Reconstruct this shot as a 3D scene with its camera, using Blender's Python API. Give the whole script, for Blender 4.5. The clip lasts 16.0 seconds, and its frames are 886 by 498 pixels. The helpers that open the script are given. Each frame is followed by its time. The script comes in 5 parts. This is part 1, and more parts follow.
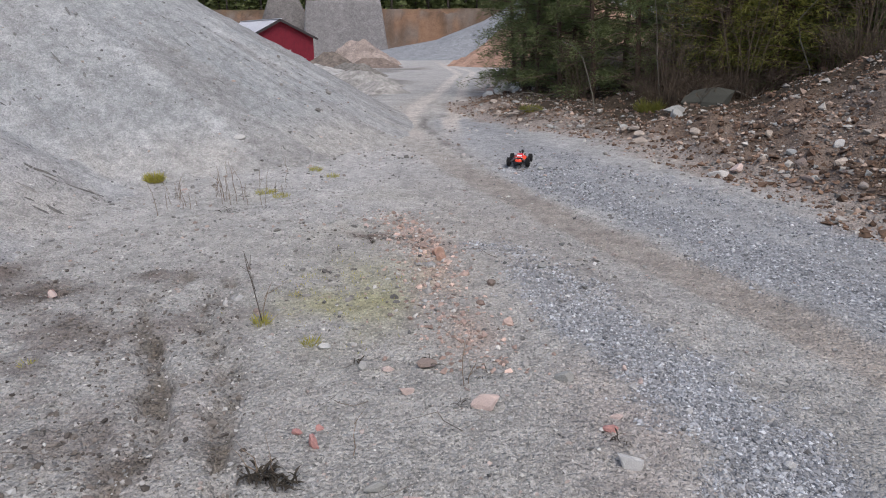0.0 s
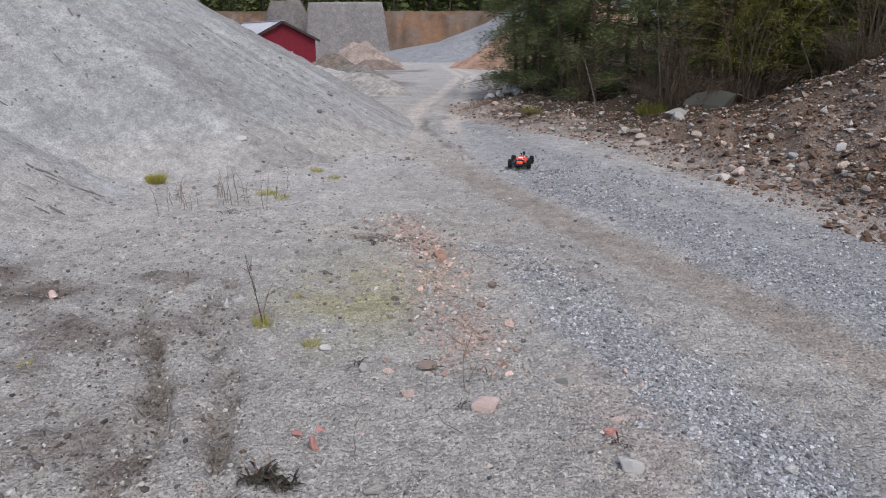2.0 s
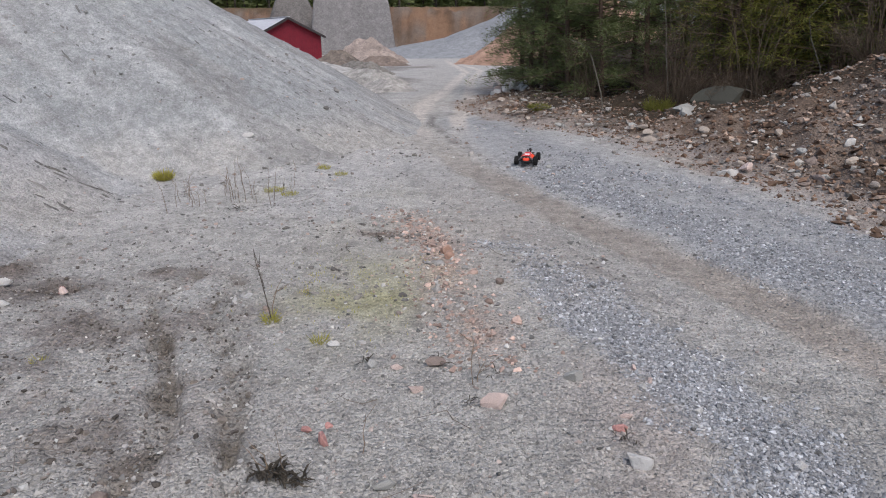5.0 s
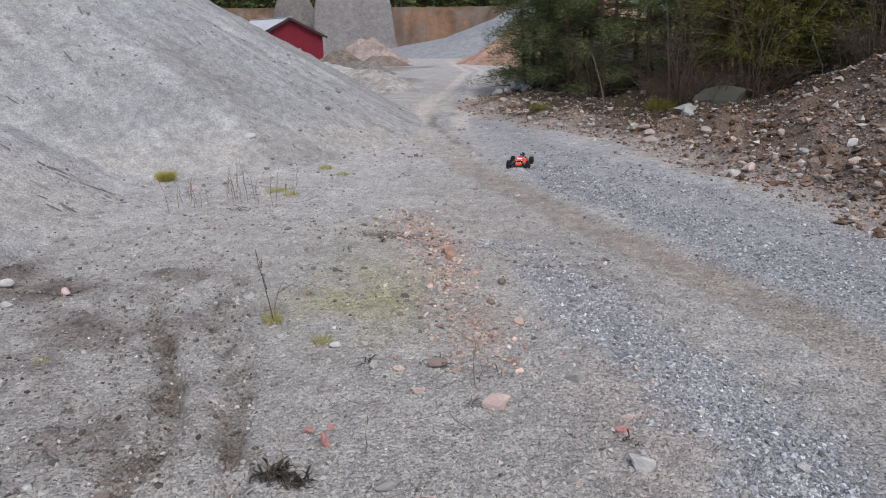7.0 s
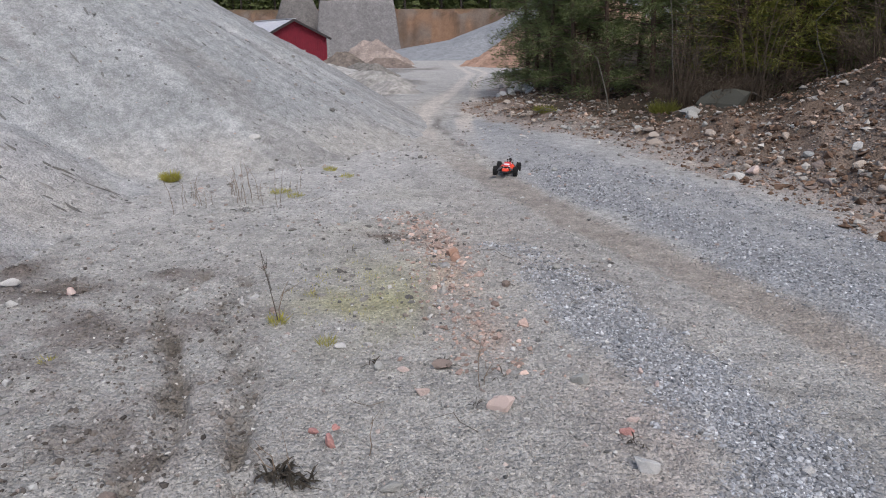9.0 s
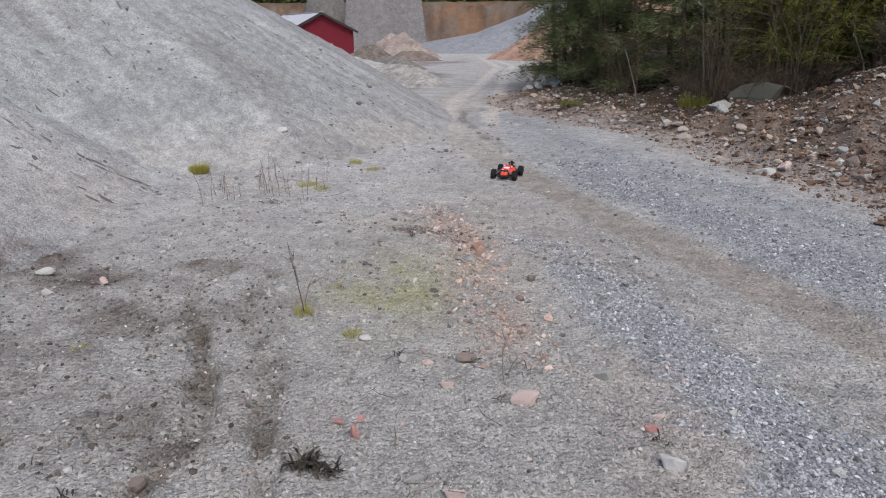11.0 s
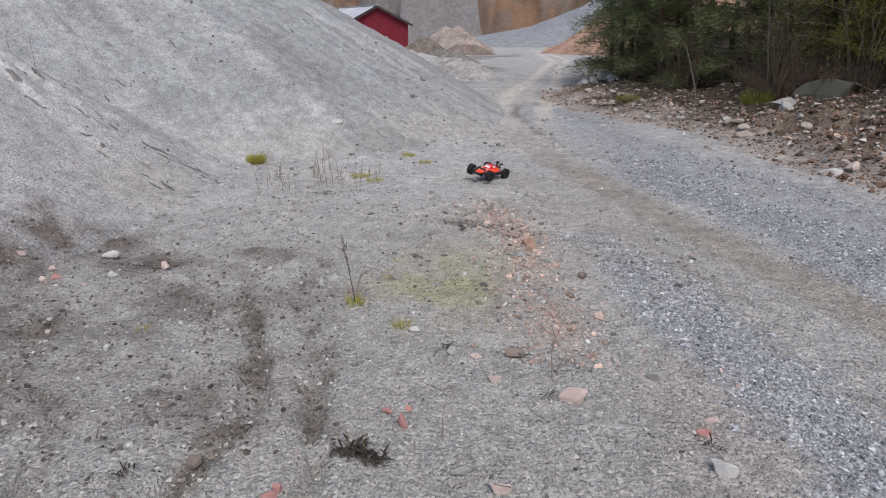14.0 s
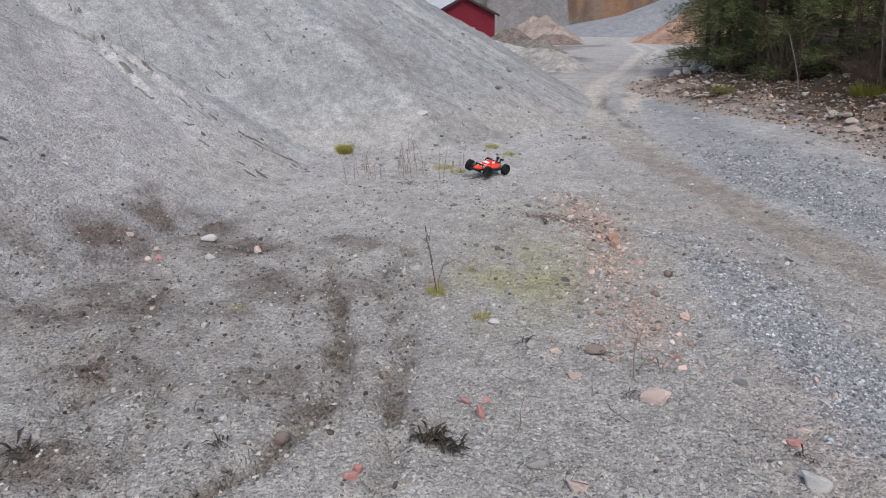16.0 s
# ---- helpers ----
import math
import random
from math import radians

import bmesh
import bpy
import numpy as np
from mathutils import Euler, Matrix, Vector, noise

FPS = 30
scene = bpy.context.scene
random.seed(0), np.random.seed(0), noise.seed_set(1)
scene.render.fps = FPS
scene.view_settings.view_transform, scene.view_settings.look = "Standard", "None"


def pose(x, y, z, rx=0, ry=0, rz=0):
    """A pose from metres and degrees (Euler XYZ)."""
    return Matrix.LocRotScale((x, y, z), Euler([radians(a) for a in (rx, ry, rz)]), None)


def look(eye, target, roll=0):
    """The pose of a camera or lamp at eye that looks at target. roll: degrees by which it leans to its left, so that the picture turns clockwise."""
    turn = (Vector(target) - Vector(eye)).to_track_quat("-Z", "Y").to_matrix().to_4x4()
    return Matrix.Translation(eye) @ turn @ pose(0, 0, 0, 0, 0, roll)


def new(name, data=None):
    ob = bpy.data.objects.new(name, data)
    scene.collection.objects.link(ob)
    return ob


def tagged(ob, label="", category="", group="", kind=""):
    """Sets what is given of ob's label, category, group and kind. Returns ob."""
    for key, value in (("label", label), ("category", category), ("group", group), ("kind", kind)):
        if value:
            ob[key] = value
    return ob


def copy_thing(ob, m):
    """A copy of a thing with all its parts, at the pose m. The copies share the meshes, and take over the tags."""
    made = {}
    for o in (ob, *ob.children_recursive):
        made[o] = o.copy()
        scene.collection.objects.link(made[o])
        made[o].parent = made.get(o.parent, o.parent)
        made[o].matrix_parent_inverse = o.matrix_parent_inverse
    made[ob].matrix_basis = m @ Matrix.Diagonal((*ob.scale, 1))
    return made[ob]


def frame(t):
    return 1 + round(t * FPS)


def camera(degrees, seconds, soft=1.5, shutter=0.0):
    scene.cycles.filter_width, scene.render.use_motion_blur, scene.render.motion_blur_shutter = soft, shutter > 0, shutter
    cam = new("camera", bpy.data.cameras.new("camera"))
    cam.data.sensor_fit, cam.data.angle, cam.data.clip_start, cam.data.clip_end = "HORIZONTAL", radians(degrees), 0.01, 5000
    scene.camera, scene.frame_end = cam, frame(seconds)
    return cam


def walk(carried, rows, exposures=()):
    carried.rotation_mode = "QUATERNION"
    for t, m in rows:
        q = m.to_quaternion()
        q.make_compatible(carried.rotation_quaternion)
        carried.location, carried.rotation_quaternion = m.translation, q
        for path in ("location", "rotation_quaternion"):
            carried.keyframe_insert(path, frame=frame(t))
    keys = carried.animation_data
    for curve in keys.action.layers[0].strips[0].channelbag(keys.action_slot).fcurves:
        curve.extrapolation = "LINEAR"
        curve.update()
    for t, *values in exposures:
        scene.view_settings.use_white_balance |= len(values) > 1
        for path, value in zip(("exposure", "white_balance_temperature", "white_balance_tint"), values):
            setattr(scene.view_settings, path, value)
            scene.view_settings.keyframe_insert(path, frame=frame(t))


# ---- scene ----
PATH = [
    # seconds, eye, target, roll
    (0, (0.069, 0.092, 1.448), (0.043, 1.992, 0.822), -0.6),
    (0.5, (0.069, 0.092, 1.449), (0.044, 1.992, 0.825), -0.5),
    (1, (0.071, 0.094, 1.449), (0.044, 1.995, 0.826), -0.5),
    (1.5, (0.071, 0.096, 1.445), (0.042, 1.998, 0.825), -0.4),
    (2, (0.069, 0.094, 1.447), (0.04, 1.995, 0.827), -0.4),
    (2.5, (0.067, 0.094, 1.449), (0.036, 1.995, 0.827), -0.4),
    (3, (0.065, 0.094, 1.448), (0.031, 1.994, 0.824), -0.3),
    (3.5, (0.065, 0.098, 1.446), (0.025, 1.997, 0.82), -0.4),
    (4, (0.061, 0.094, 1.446), (0.018, 1.992, 0.817), -0.5),
    (6.5, (0.057, 0.092, 1.453), (0.006, 1.989, 0.822), -0.7),
    (7, (0.057, 0.092, 1.453), (0.005, 1.99, 0.822), -0.7),
    (7.5, (0.054, 0.094, 1.454), (0.002, 1.991, 0.823), -0.7),
    (8, (0.053, 0.091, 1.454), (0.001, 1.989, 0.826), -0.8),
    (8.5, (0.052, 0.091, 1.455), (-0.003, 1.989, 0.827), -0.6),
    (9, (0.046, 0.089, 1.453), (-0.014, 1.987, 0.828), -0.5),
    (11.5, (0.037, 0.084, 1.455), (-0.112, 1.969, 0.804), -0.5),
    (12, (0.031, 0.084, 1.452), (-0.127, 1.966, 0.795), -0.3),
    (12.5, (0.029, 0.083, 1.454), (-0.147, 1.964, 0.797), -0.3),
    (13, (0.028, 0.08, 1.454), (-0.177, 1.96, 0.802), -0.2),
    (13.5, (0.023, 0.078, 1.455), (-0.212, 1.953, 0.798), -0.4),
    (14, (0.027, 0.075, 1.456), (-0.253, 1.943, 0.797), -0.5),
    (14.5, (0.023, 0.075, 1.457), (-0.301, 1.933, 0.792), -0.5),
    (15, (0.014, 0.068, 1.459), (-0.366, 1.913, 0.788), -0.6),
    (15.5, (0.014, 0.065, 1.46), (-0.429, 1.893, 0.781), -0.9),
    (16, (0.017, 0.055, 1.468), (-0.499, 1.864, 0.787), -1.2),
]
cam = camera(68.2, 16.0, 1.05)
walk(cam, [(t, look(eye, target, roll)) for t, eye, target, roll in PATH],
     exposures=[(0, 0.04, 6420, 12), (16, 0.03, 6420, 11)])

# ---- light: overcast winter sky ----
world = bpy.data.worlds.new("overcast_sky")
scene.world = world
world.use_nodes = True
wn = world.node_tree
sky = wn.nodes.new("ShaderNodeTexSky")
sky.sky_type = "NISHITA"
sky.sun_disc = False
sky.sun_elevation, sky.sun_rotation = radians(58), radians(153)
sky.dust_density, sky.air_density = 3.0, 1.0
wn.links.new(sky.outputs[0], wn.nodes["Background"].inputs[0])
wn.nodes["Background"].inputs[1].default_value = 0.15
sun_data = bpy.data.lights.new("sun", "SUN")
sun_data.energy, sun_data.angle, sun_data.color = 1.9, radians(26), (1.0, 0.985, 0.965)
sun = new("sun", sun_data)
sun.matrix_world = look((4.5, -9, 15), (0, 0, 0))

# ---- materials ----
def nodes_of(name):
    m = bpy.data.materials.new(name)
    m.use_nodes = True
    return m, m.node_tree.nodes, m.node_tree.links, m.node_tree.nodes["Principled BSDF"]


def simple(name, c1, c2, scale=20, rough=0.8, metal=0.0, bump=0.2, detail=6, spec=0.3):
    """Two tones mixed by noise at two scales, with a fine relief."""
    m, n, l, b = nodes_of(name)
    tc = n.new("ShaderNodeTexCoord")
    a, d = n.new("ShaderNodeTexNoise"), n.new("ShaderNodeTexNoise")
    a.inputs["Scale"].default_value, a.inputs["Detail"].default_value = scale, detail
    d.inputs["Scale"].default_value = scale * 0.13
    ad = n.new("ShaderNodeMath")
    ad.operation = "MULTIPLY_ADD"
    l.new(tc.outputs["Object"], a.inputs["Vector"])
    l.new(tc.outputs["Object"], d.inputs["Vector"])
    l.new(a.outputs[0], ad.inputs[0])
    ad.inputs[1].default_value = 0.6
    mul = n.new("ShaderNodeMath")
    mul.operation = "MULTIPLY"
    mul.inputs[1].default_value = 0.4
    l.new(d.outputs[0], mul.inputs[0])
    l.new(mul.outputs[0], ad.inputs[2])
    ramp = n.new("ShaderNodeValToRGB")
    ramp.color_ramp.elements[0].position, ramp.color_ramp.elements[1].position = 0.35, 0.65
    ramp.color_ramp.elements[0].color, ramp.color_ramp.elements[1].color = (*c1, 1), (*c2, 1)
    l.new(ad.outputs[0], ramp.inputs[0])
    l.new(ramp.outputs[0], b.inputs["Base Color"])
    b.inputs["Roughness"].default_value, b.inputs["Metallic"].default_value = rough, metal
    b.inputs["Specular IOR Level"].default_value = spec
    if bump:
        bp = n.new("ShaderNodeBump")
        bp.inputs["Strength"].default_value = bump
        bp.inputs["Distance"].default_value = 0.3 / scale
        l.new(a.outputs[0], bp.inputs["Height"])
        l.new(bp.outputs[0], b.inputs["Normal"])
    return m


def gravel_material(name, grain=125, stone=46, fine_lo=0.80, fine_hi=1.16, relief=1.05):
    """Crushed stone: rounded grains at two sizes with dark joints, tinted by the sheet's own zone colour."""
    m, n, l, b = nodes_of(name)
    tc = n.new("ShaderNodeTexCoord")
    zone = n.new("ShaderNodeVertexColor")
    zone.layer_name = "zone"
    warp = n.new("ShaderNodeTexNoise")
    warp.inputs["Scale"].default_value, warp.inputs["Detail"].default_value = 30, 3
    l.new(tc.outputs["Object"], warp.inputs["Vector"])
    shift = n.new("ShaderNodeVectorMath")
    shift.operation = "MULTIPLY_ADD"
    shift.inputs[1].default_value = (0.02, 0.02, 0.02)
    l.new(warp.outputs["Color"], shift.inputs[0])
    l.new(tc.outputs["Object"], shift.inputs[2])
    cell, cell2 = n.new("ShaderNodeTexVoronoi"), n.new("ShaderNodeTexVoronoi")
    cell.inputs["Scale"].default_value, cell2.inputs["Scale"].default_value = grain, stone
    fine, broad = n.new("ShaderNodeTexNoise"), n.new("ShaderNodeTexNoise")
    fine.inputs["Scale"].default_value, fine.inputs["Detail"].default_value = 9.0, 8
    broad.inputs["Scale"].default_value, broad.inputs["Detail"].default_value = 1.6, 6
    for t in (cell, cell2):
        l.new(shift.outputs[0], t.inputs["Vector"])
    for t in (fine, broad):
        l.new(tc.outputs["Object"], t.inputs["Vector"])

    def ranged(socket, lo, hi, a=0.0, c=1.0):
        r = n.new("ShaderNodeMapRange")
        r.inputs["From Min"].default_value, r.inputs["From Max"].default_value = a, c
        r.inputs["To Min"].default_value, r.inputs["To Max"].default_value = lo, hi
        l.new(socket, r.inputs[0])
        return r.outputs[0]

    def product(p, q):
        k = n.new("ShaderNodeMath")
        k.operation = "MULTIPLY"
        l.new(p, k.inputs[0])
        l.new(q, k.inputs[1])
        return k.outputs[0]

    tones = []
    for t in (cell, cell2):
        sep = n.new("ShaderNodeSeparateColor")
        l.new(t.outputs["Color"], sep.inputs[0])
        tones.append(sep.outputs[0])
    k = product(ranged(tones[0], fine_lo, fine_hi), ranged(tones[1], 0.84, 1.16))
    k = product(k, ranged(fine.outputs[0], 0.80, 1.20, 0.3, 0.7))
    k = product(k, ranged(broad.outputs[0], 0.88, 1.12, 0.3, 0.7))
    mix = n.new("ShaderNodeVectorMath")
    mix.operation = "SCALE"
    l.new(zone.outputs[0], mix.inputs[0])
    l.new(k, mix.inputs["Scale"])
    l.new(mix.outputs[0], b.inputs["Base Color"])
    b.inputs["Roughness"].default_value = 0.95
    b.inputs["Specular IOR Level"].default_value = 0.15
    prev = None
    for t, dist in ((cell2, 0.014), (cell, 0.005)):
        bp = n.new("ShaderNodeBump")
        bp.inputs["Strength"].default_value, bp.inputs["Distance"].default_value = min(relief, 1.0), dist * relief
        l.new(t.outputs["Distance"], bp.inputs["Height"])
        bp.invert = True
        if prev:
            l.new(prev, bp.inputs["Normal"])
        prev = bp.outputs[0]
    l.new(prev, b.inputs["Normal"])
    return m


GRAVEL = gravel_material("crushed_gravel")
FAR_GRAVEL = gravel_material("heaped_gravel", 34, 6, 0.92, 1.08, 0.3)


# ---- number noise for the ground ----
def lattice(ix, iy, seed):
    h = (ix.astype(np.int64) * 374761393 + iy.astype(np.int64) * 668265263 + seed * 1442695041) & 0x7FFFFFFF
    h = ((h ^ (h >> 13)) * 1274126177) & 0x7FFFFFFF
    return ((h ^ (h >> 16)) & 0xFFFF) / 65535.0


def vnoise(x, y, seed=0):
    ix, iy = np.floor(x), np.floor(y)
    fx, fy = x - ix, y - iy
    fx, fy = fx * fx * (3 - 2 * fx), fy * fy * (3 - 2 * fy)
    a, b = lattice(ix, iy, seed), lattice(ix + 1, iy, seed)
    c, d = lattice(ix, iy + 1, seed), lattice(ix + 1, iy + 1, seed)
    return (a + (b - a) * fx) * (1 - fy) + (c + (d - c) * fx) * fy - 0.5


def fbm(x, y, octaves=4, seed=0, gain=0.5):
    s, a = np.zeros_like(x), 1.0
    for i in range(octaves):
        s += a * vnoise(x * 2 ** i + 17.3 * i, y * 2 ** i - 9.1 * i, seed + i)
        a *= gain
    return s


def step(a, b, x):
    t = np.clip((x - a) / (b - a), 0, 1)
    return t * t * (3 - 2 * t)


def line_x(y, pts):
    """x of a line over the plan, given as (y, x) knots."""
    return np.interp(y, [p[0] for p in pts], [p[1] for p in pts])


# ---- plan ----
PILE_C, PILE_R, PILE_H = (-11.5, 10.5), 11.0, 6.2
LOBE_C, LOBE_R, LOBE_H = (-9.6, 4.4), 6.8, 4.0
BANK_FOOT = [(-60, 5.0), (0, 3.9), (5.1, 3.5), (5.9, 3.35), (7.1, 3.15), (8.5, 2.85), (9.5, 2.35), (10.3, 1.84),
             (11.9, 0.75), (13.8, 0.42), (16, 0.75), (22, 1.5), (34, 2.6), (44, 6), (60, 14), (200, 60)]
RUTS = [[(-1.6, 4.02), (-1.68, 3.51), (-1.54, 3.16), (-1.38, 2.91), (-1.22, 2.58), (-1.12, 2.28), (-1.09, 2.03), (-1.15, 1.7), (-1.3, 1.4)],
        [(-1.32, 3.9), (-1.30, 3.47), (-1.16, 3.11), (-0.94, 2.71), (-0.89, 2.5), (-0.82, 2.22), (-0.71, 1.94), (-0.7, 1.6)],
        [(-2.5, 2.9), (-2.3, 2.5), (-2.15, 2.1), (-2.0, 1.7)], [(-1.95, 2.2), (-1.7, 1.9), (-1.6, 1.6)]]
TRACK = [(-2, 3.3), (1.5, 2.45), (2.8, 2.06), (3.11, 1.92), (3.63, 1.71), (4.33, 1.42), (5.22, 0.99), (6.25, 0.62), (7.7, 0.08), (9.37, -0.39), (11.2, -0.74), (14.57, -0.62), (19.71, -0.2), (26.8, 0.13), (32.3, 0.47), (60, -1), (90, -4)]
TRACK2 = [(8.6, 0.2), (9.8, 0.1), (11.6, 0.05), (15.1, 0.3), (23.4, 0.5), (34, 1.2), (60, -1)]
COARSE = [[(0.5, 4.5), (0.58, 4.1), (0.76, 3.6), (0.94, 3.09), (1.05, 2.58), (1.2, 2.15), (1.32, 1.85), (1.6, 1.2), (2.1, -1)],
          [(1.0, 7.4), (1.39, 6.1), (1.74, 5.42), (1.99, 4.77), (2.25, 4.0), (2.5, 3.33), (3.0, 1.8), (3.3, 0)],
          [(0.2, 11.5), (1.0, 9.2), (1.7, 7.4), (2.3, 6.3), (2.75, 5.2), (3.0, 4.4)]]
COARSE_W = (0.17, 0.26, 0.20)
SCARPS = [[(-6.6, 6.9), (-5.15, 6.15), (-4.5, 5.95), (-3.9, 5.85), (-3.3, 5.95), (-2.75, 5.7)],
          [(-5.6, 6.0), (-4.9, 5.75), (-4.35, 5.5)], [(-4.0, 5.45), (-3.4, 5.4), (-2.95, 5.35)]]
SOIL = [(-3.05, 3.96, 0.42, 0.24, 1.0), (-3.32, 4.05, 0.3, 0.15, 0.8), (-2.4, 3.66, 0.40, 0.22, 0.7), (-3.25, 3.4, 0.30, 0.30, 0.8), (-2.55, 2.75, 0.40, 0.24, 0.65),
        (-2.86, 2.56, 0.3, 0.2, 0.5), (-2.19, 2.1, 0.34, 0.16, 0.75), (-1.08, 2.03, 0.14, 0.1, 0.8), (-1.93, 1.48, 0.25, 0.14, 0.8),
        (-1.72, 3.96, 0.28, 0.10, 0.4), (-1.42, 2.2, 0.25, 0.16, 0.6), (-1.85, 3.1, 0.4, 0.3, 0.4), (-3.6, 3.0, 0.4, 0.3, 0.4)]


def to_line(x, y, pts):
    """Distance over the plan to a line of (x, y) knots."""
    d = np.full_like(x, 1e9)
    for (ax, ay), (bx, by) in zip(pts, pts[1:]):
        ux, uy = bx - ax, by - ay
        t = np.clip(((x - ax) * ux + (y - ay) * uy) / (ux * ux + uy * uy), 0, 1)
        d = np.minimum(d, np.hypot(x - ax - t * ux, y - ay - t * uy))
    return d


def rut_mask(x, y):
    m = np.zeros_like(x)
    wob = 0.05 * fbm(x * 5, y * 5, 3, 77)
    for i, r in enumerate(RUTS):
        m = np.maximum(m, (1 - step(0.015, 0.09, to_line(x, y, r) + wob)) * (1.0, 0.8, 0.6, 0.6)[i])
    return m * np.clip(0.8 + 1.2 * fbm(x * 6, y * 6, 3, 78), 0, 1)


def bank_d(x, y):
    return x - line_x(y, BANK_FOOT) + 0.35 * fbm(x * 0.9, y * 0.9, 3, 11)


def dirt_mask(x, y):
    """Disturbed brown soil by the foot of the gravel lobe, in separate churned patches."""
    n, n2 = fbm(x * 1.7, y * 1.7, 4, 61), fbm(x * 6, y * 6, 3, 62)
    s = np.zeros_like(x)
    for cx, cy, rx, ry, k in SOIL:
        s = np.maximum(s, k * np.exp(-(((x - cx) / rx) ** 2 + ((y - cy) / ry) ** 2)))
    return np.clip(s * (1.15 + 1.1 * n + 1.5 * n2), 0, 1)


def churned(x, y):
    """Wider rough ground round the soil patches and the ruts."""
    a = np.exp(-(((x + 2.5) / 1.35) ** 2 + ((y - 2.9) / 1.25) ** 2))
    return np.clip(a + 0.5 * np.exp(-(((x + 1.2) / 0.5) ** 2 + ((y - 2.9) / 1.3) ** 2)), 0, 1)


def coarse_mask(x, y):
    """Bands of coarse blue-grey stone beside the wheel track, ragged at their edges."""
    n = 0.30 * fbm(x * 1.5, y * 1.5, 4, 71) + 0.22 * fbm(x * 6, y * 6, 3, 79)
    m = np.zeros_like(x)
    for i, (pts, w) in enumerate(zip(COARSE, COARSE_W)):
        m = np.maximum(m, (1 - step(w * 0.4, w * 1.9, to_line(x, y, pts) + n)) * (1.0, 1.0, 0.6)[i])
    return m


def scarp_d(x, y):
    """Height across the slip scarps on the slope: a small drop on their lower side."""
    z = np.zeros_like(x)
    wob = 0.07 * fbm(x * 3, y * 3, 3, 87)
    gap = step(-0.12, 0.08, fbm(x * 2.2, y * 2.2, 2, 88))
    for pts in SCARPS:
        ly = np.interp(x, [p[0] for p in pts], [p[1] for p in pts]) + wob
        inside = (x > pts[0][0]) & (x < pts[-1][0])
        u = y - ly
        z = z + inside * gap * (0.07 * step(-0.03, 0.03, u) * np.exp(-np.clip(u, 0, 9) / 0.35) - 0.03 * np.exp(-((u + 0.05) / 0.05) ** 2))
    return z


def ground_z(x, y):
    r = np.hypot(x, y)
    z = 0.03 * fbm(x * 0.5, y * 0.5, 3, 3) + 0.018 * fbm(x * 3, y * 3, 3, 5) * step(60, 20, r)
    z = z + 0.008 * fbm(x * 22, y * 22, 2, 6) * (r < 9)
    z = z - 0.021 * np.clip(y - 14, 0, 70)
    m = rut_mask(x, y)
    z = z - 0.045 * m + 0.06 * m * fbm(x * 14, y * 14, 2, 9)
    z = z + dirt_mask(x, y) * (0.09 * fbm(x * 7, y * 7, 4, 8) + 0.01) + churned(x, y) * 0.03 * fbm(x * 6, y * 6, 4, 18)
    z = z + 0.05 * step(0.25, 0.75, fbm(x * 1.1, y * 1.1, 3, 19) + 0.5) * step(4, 7, y) * step(13, 9, y) * fbm(x * 4, y * 4, 3, 20)
    z = z - 0.02 * (1 - step(0.1, 0.3, np.abs(x - line_x(y, TRACK)))) * (y < 60)
    d = bank_d(x, y)
    tall = line_x(y, [(-60, 2.4), (5, 2.4), (7, 2.0), (9, 1.2), (10, 0.40), (11, 0.14), (14, 0.14), (25, 0.9), (50, 1.5)])
    rise = 0.12 * step(-0.1, 0.35, d) + tall * step(-0.15, 4.0, d) + 0.4 * step(4, 14, d)
    z = z + rise + step(-0.1, 0.5, d) * (0.20 * fbm(x * 1.7, y * 1.7, 4, 21) + 0.05 * fbm(x * 7, y * 7, 2, 22)) * step(80, 30, r)
    # cut face of the quarry, far behind the piles
    face = y + 0.15 * np.abs(x) + 3 * fbm(x * 0.15, y * 0.15, 3, 51) + 1.6 * fbm(x * 0.6, y * 0.6, 3, 54)
    up = 6.6 * step(100, 109, face)
    z = z + up + (up > 0.3) * (up < 6.4) * 0.9 * fbm(x * 0.5, y * 0.5, 3, 52)
    return z


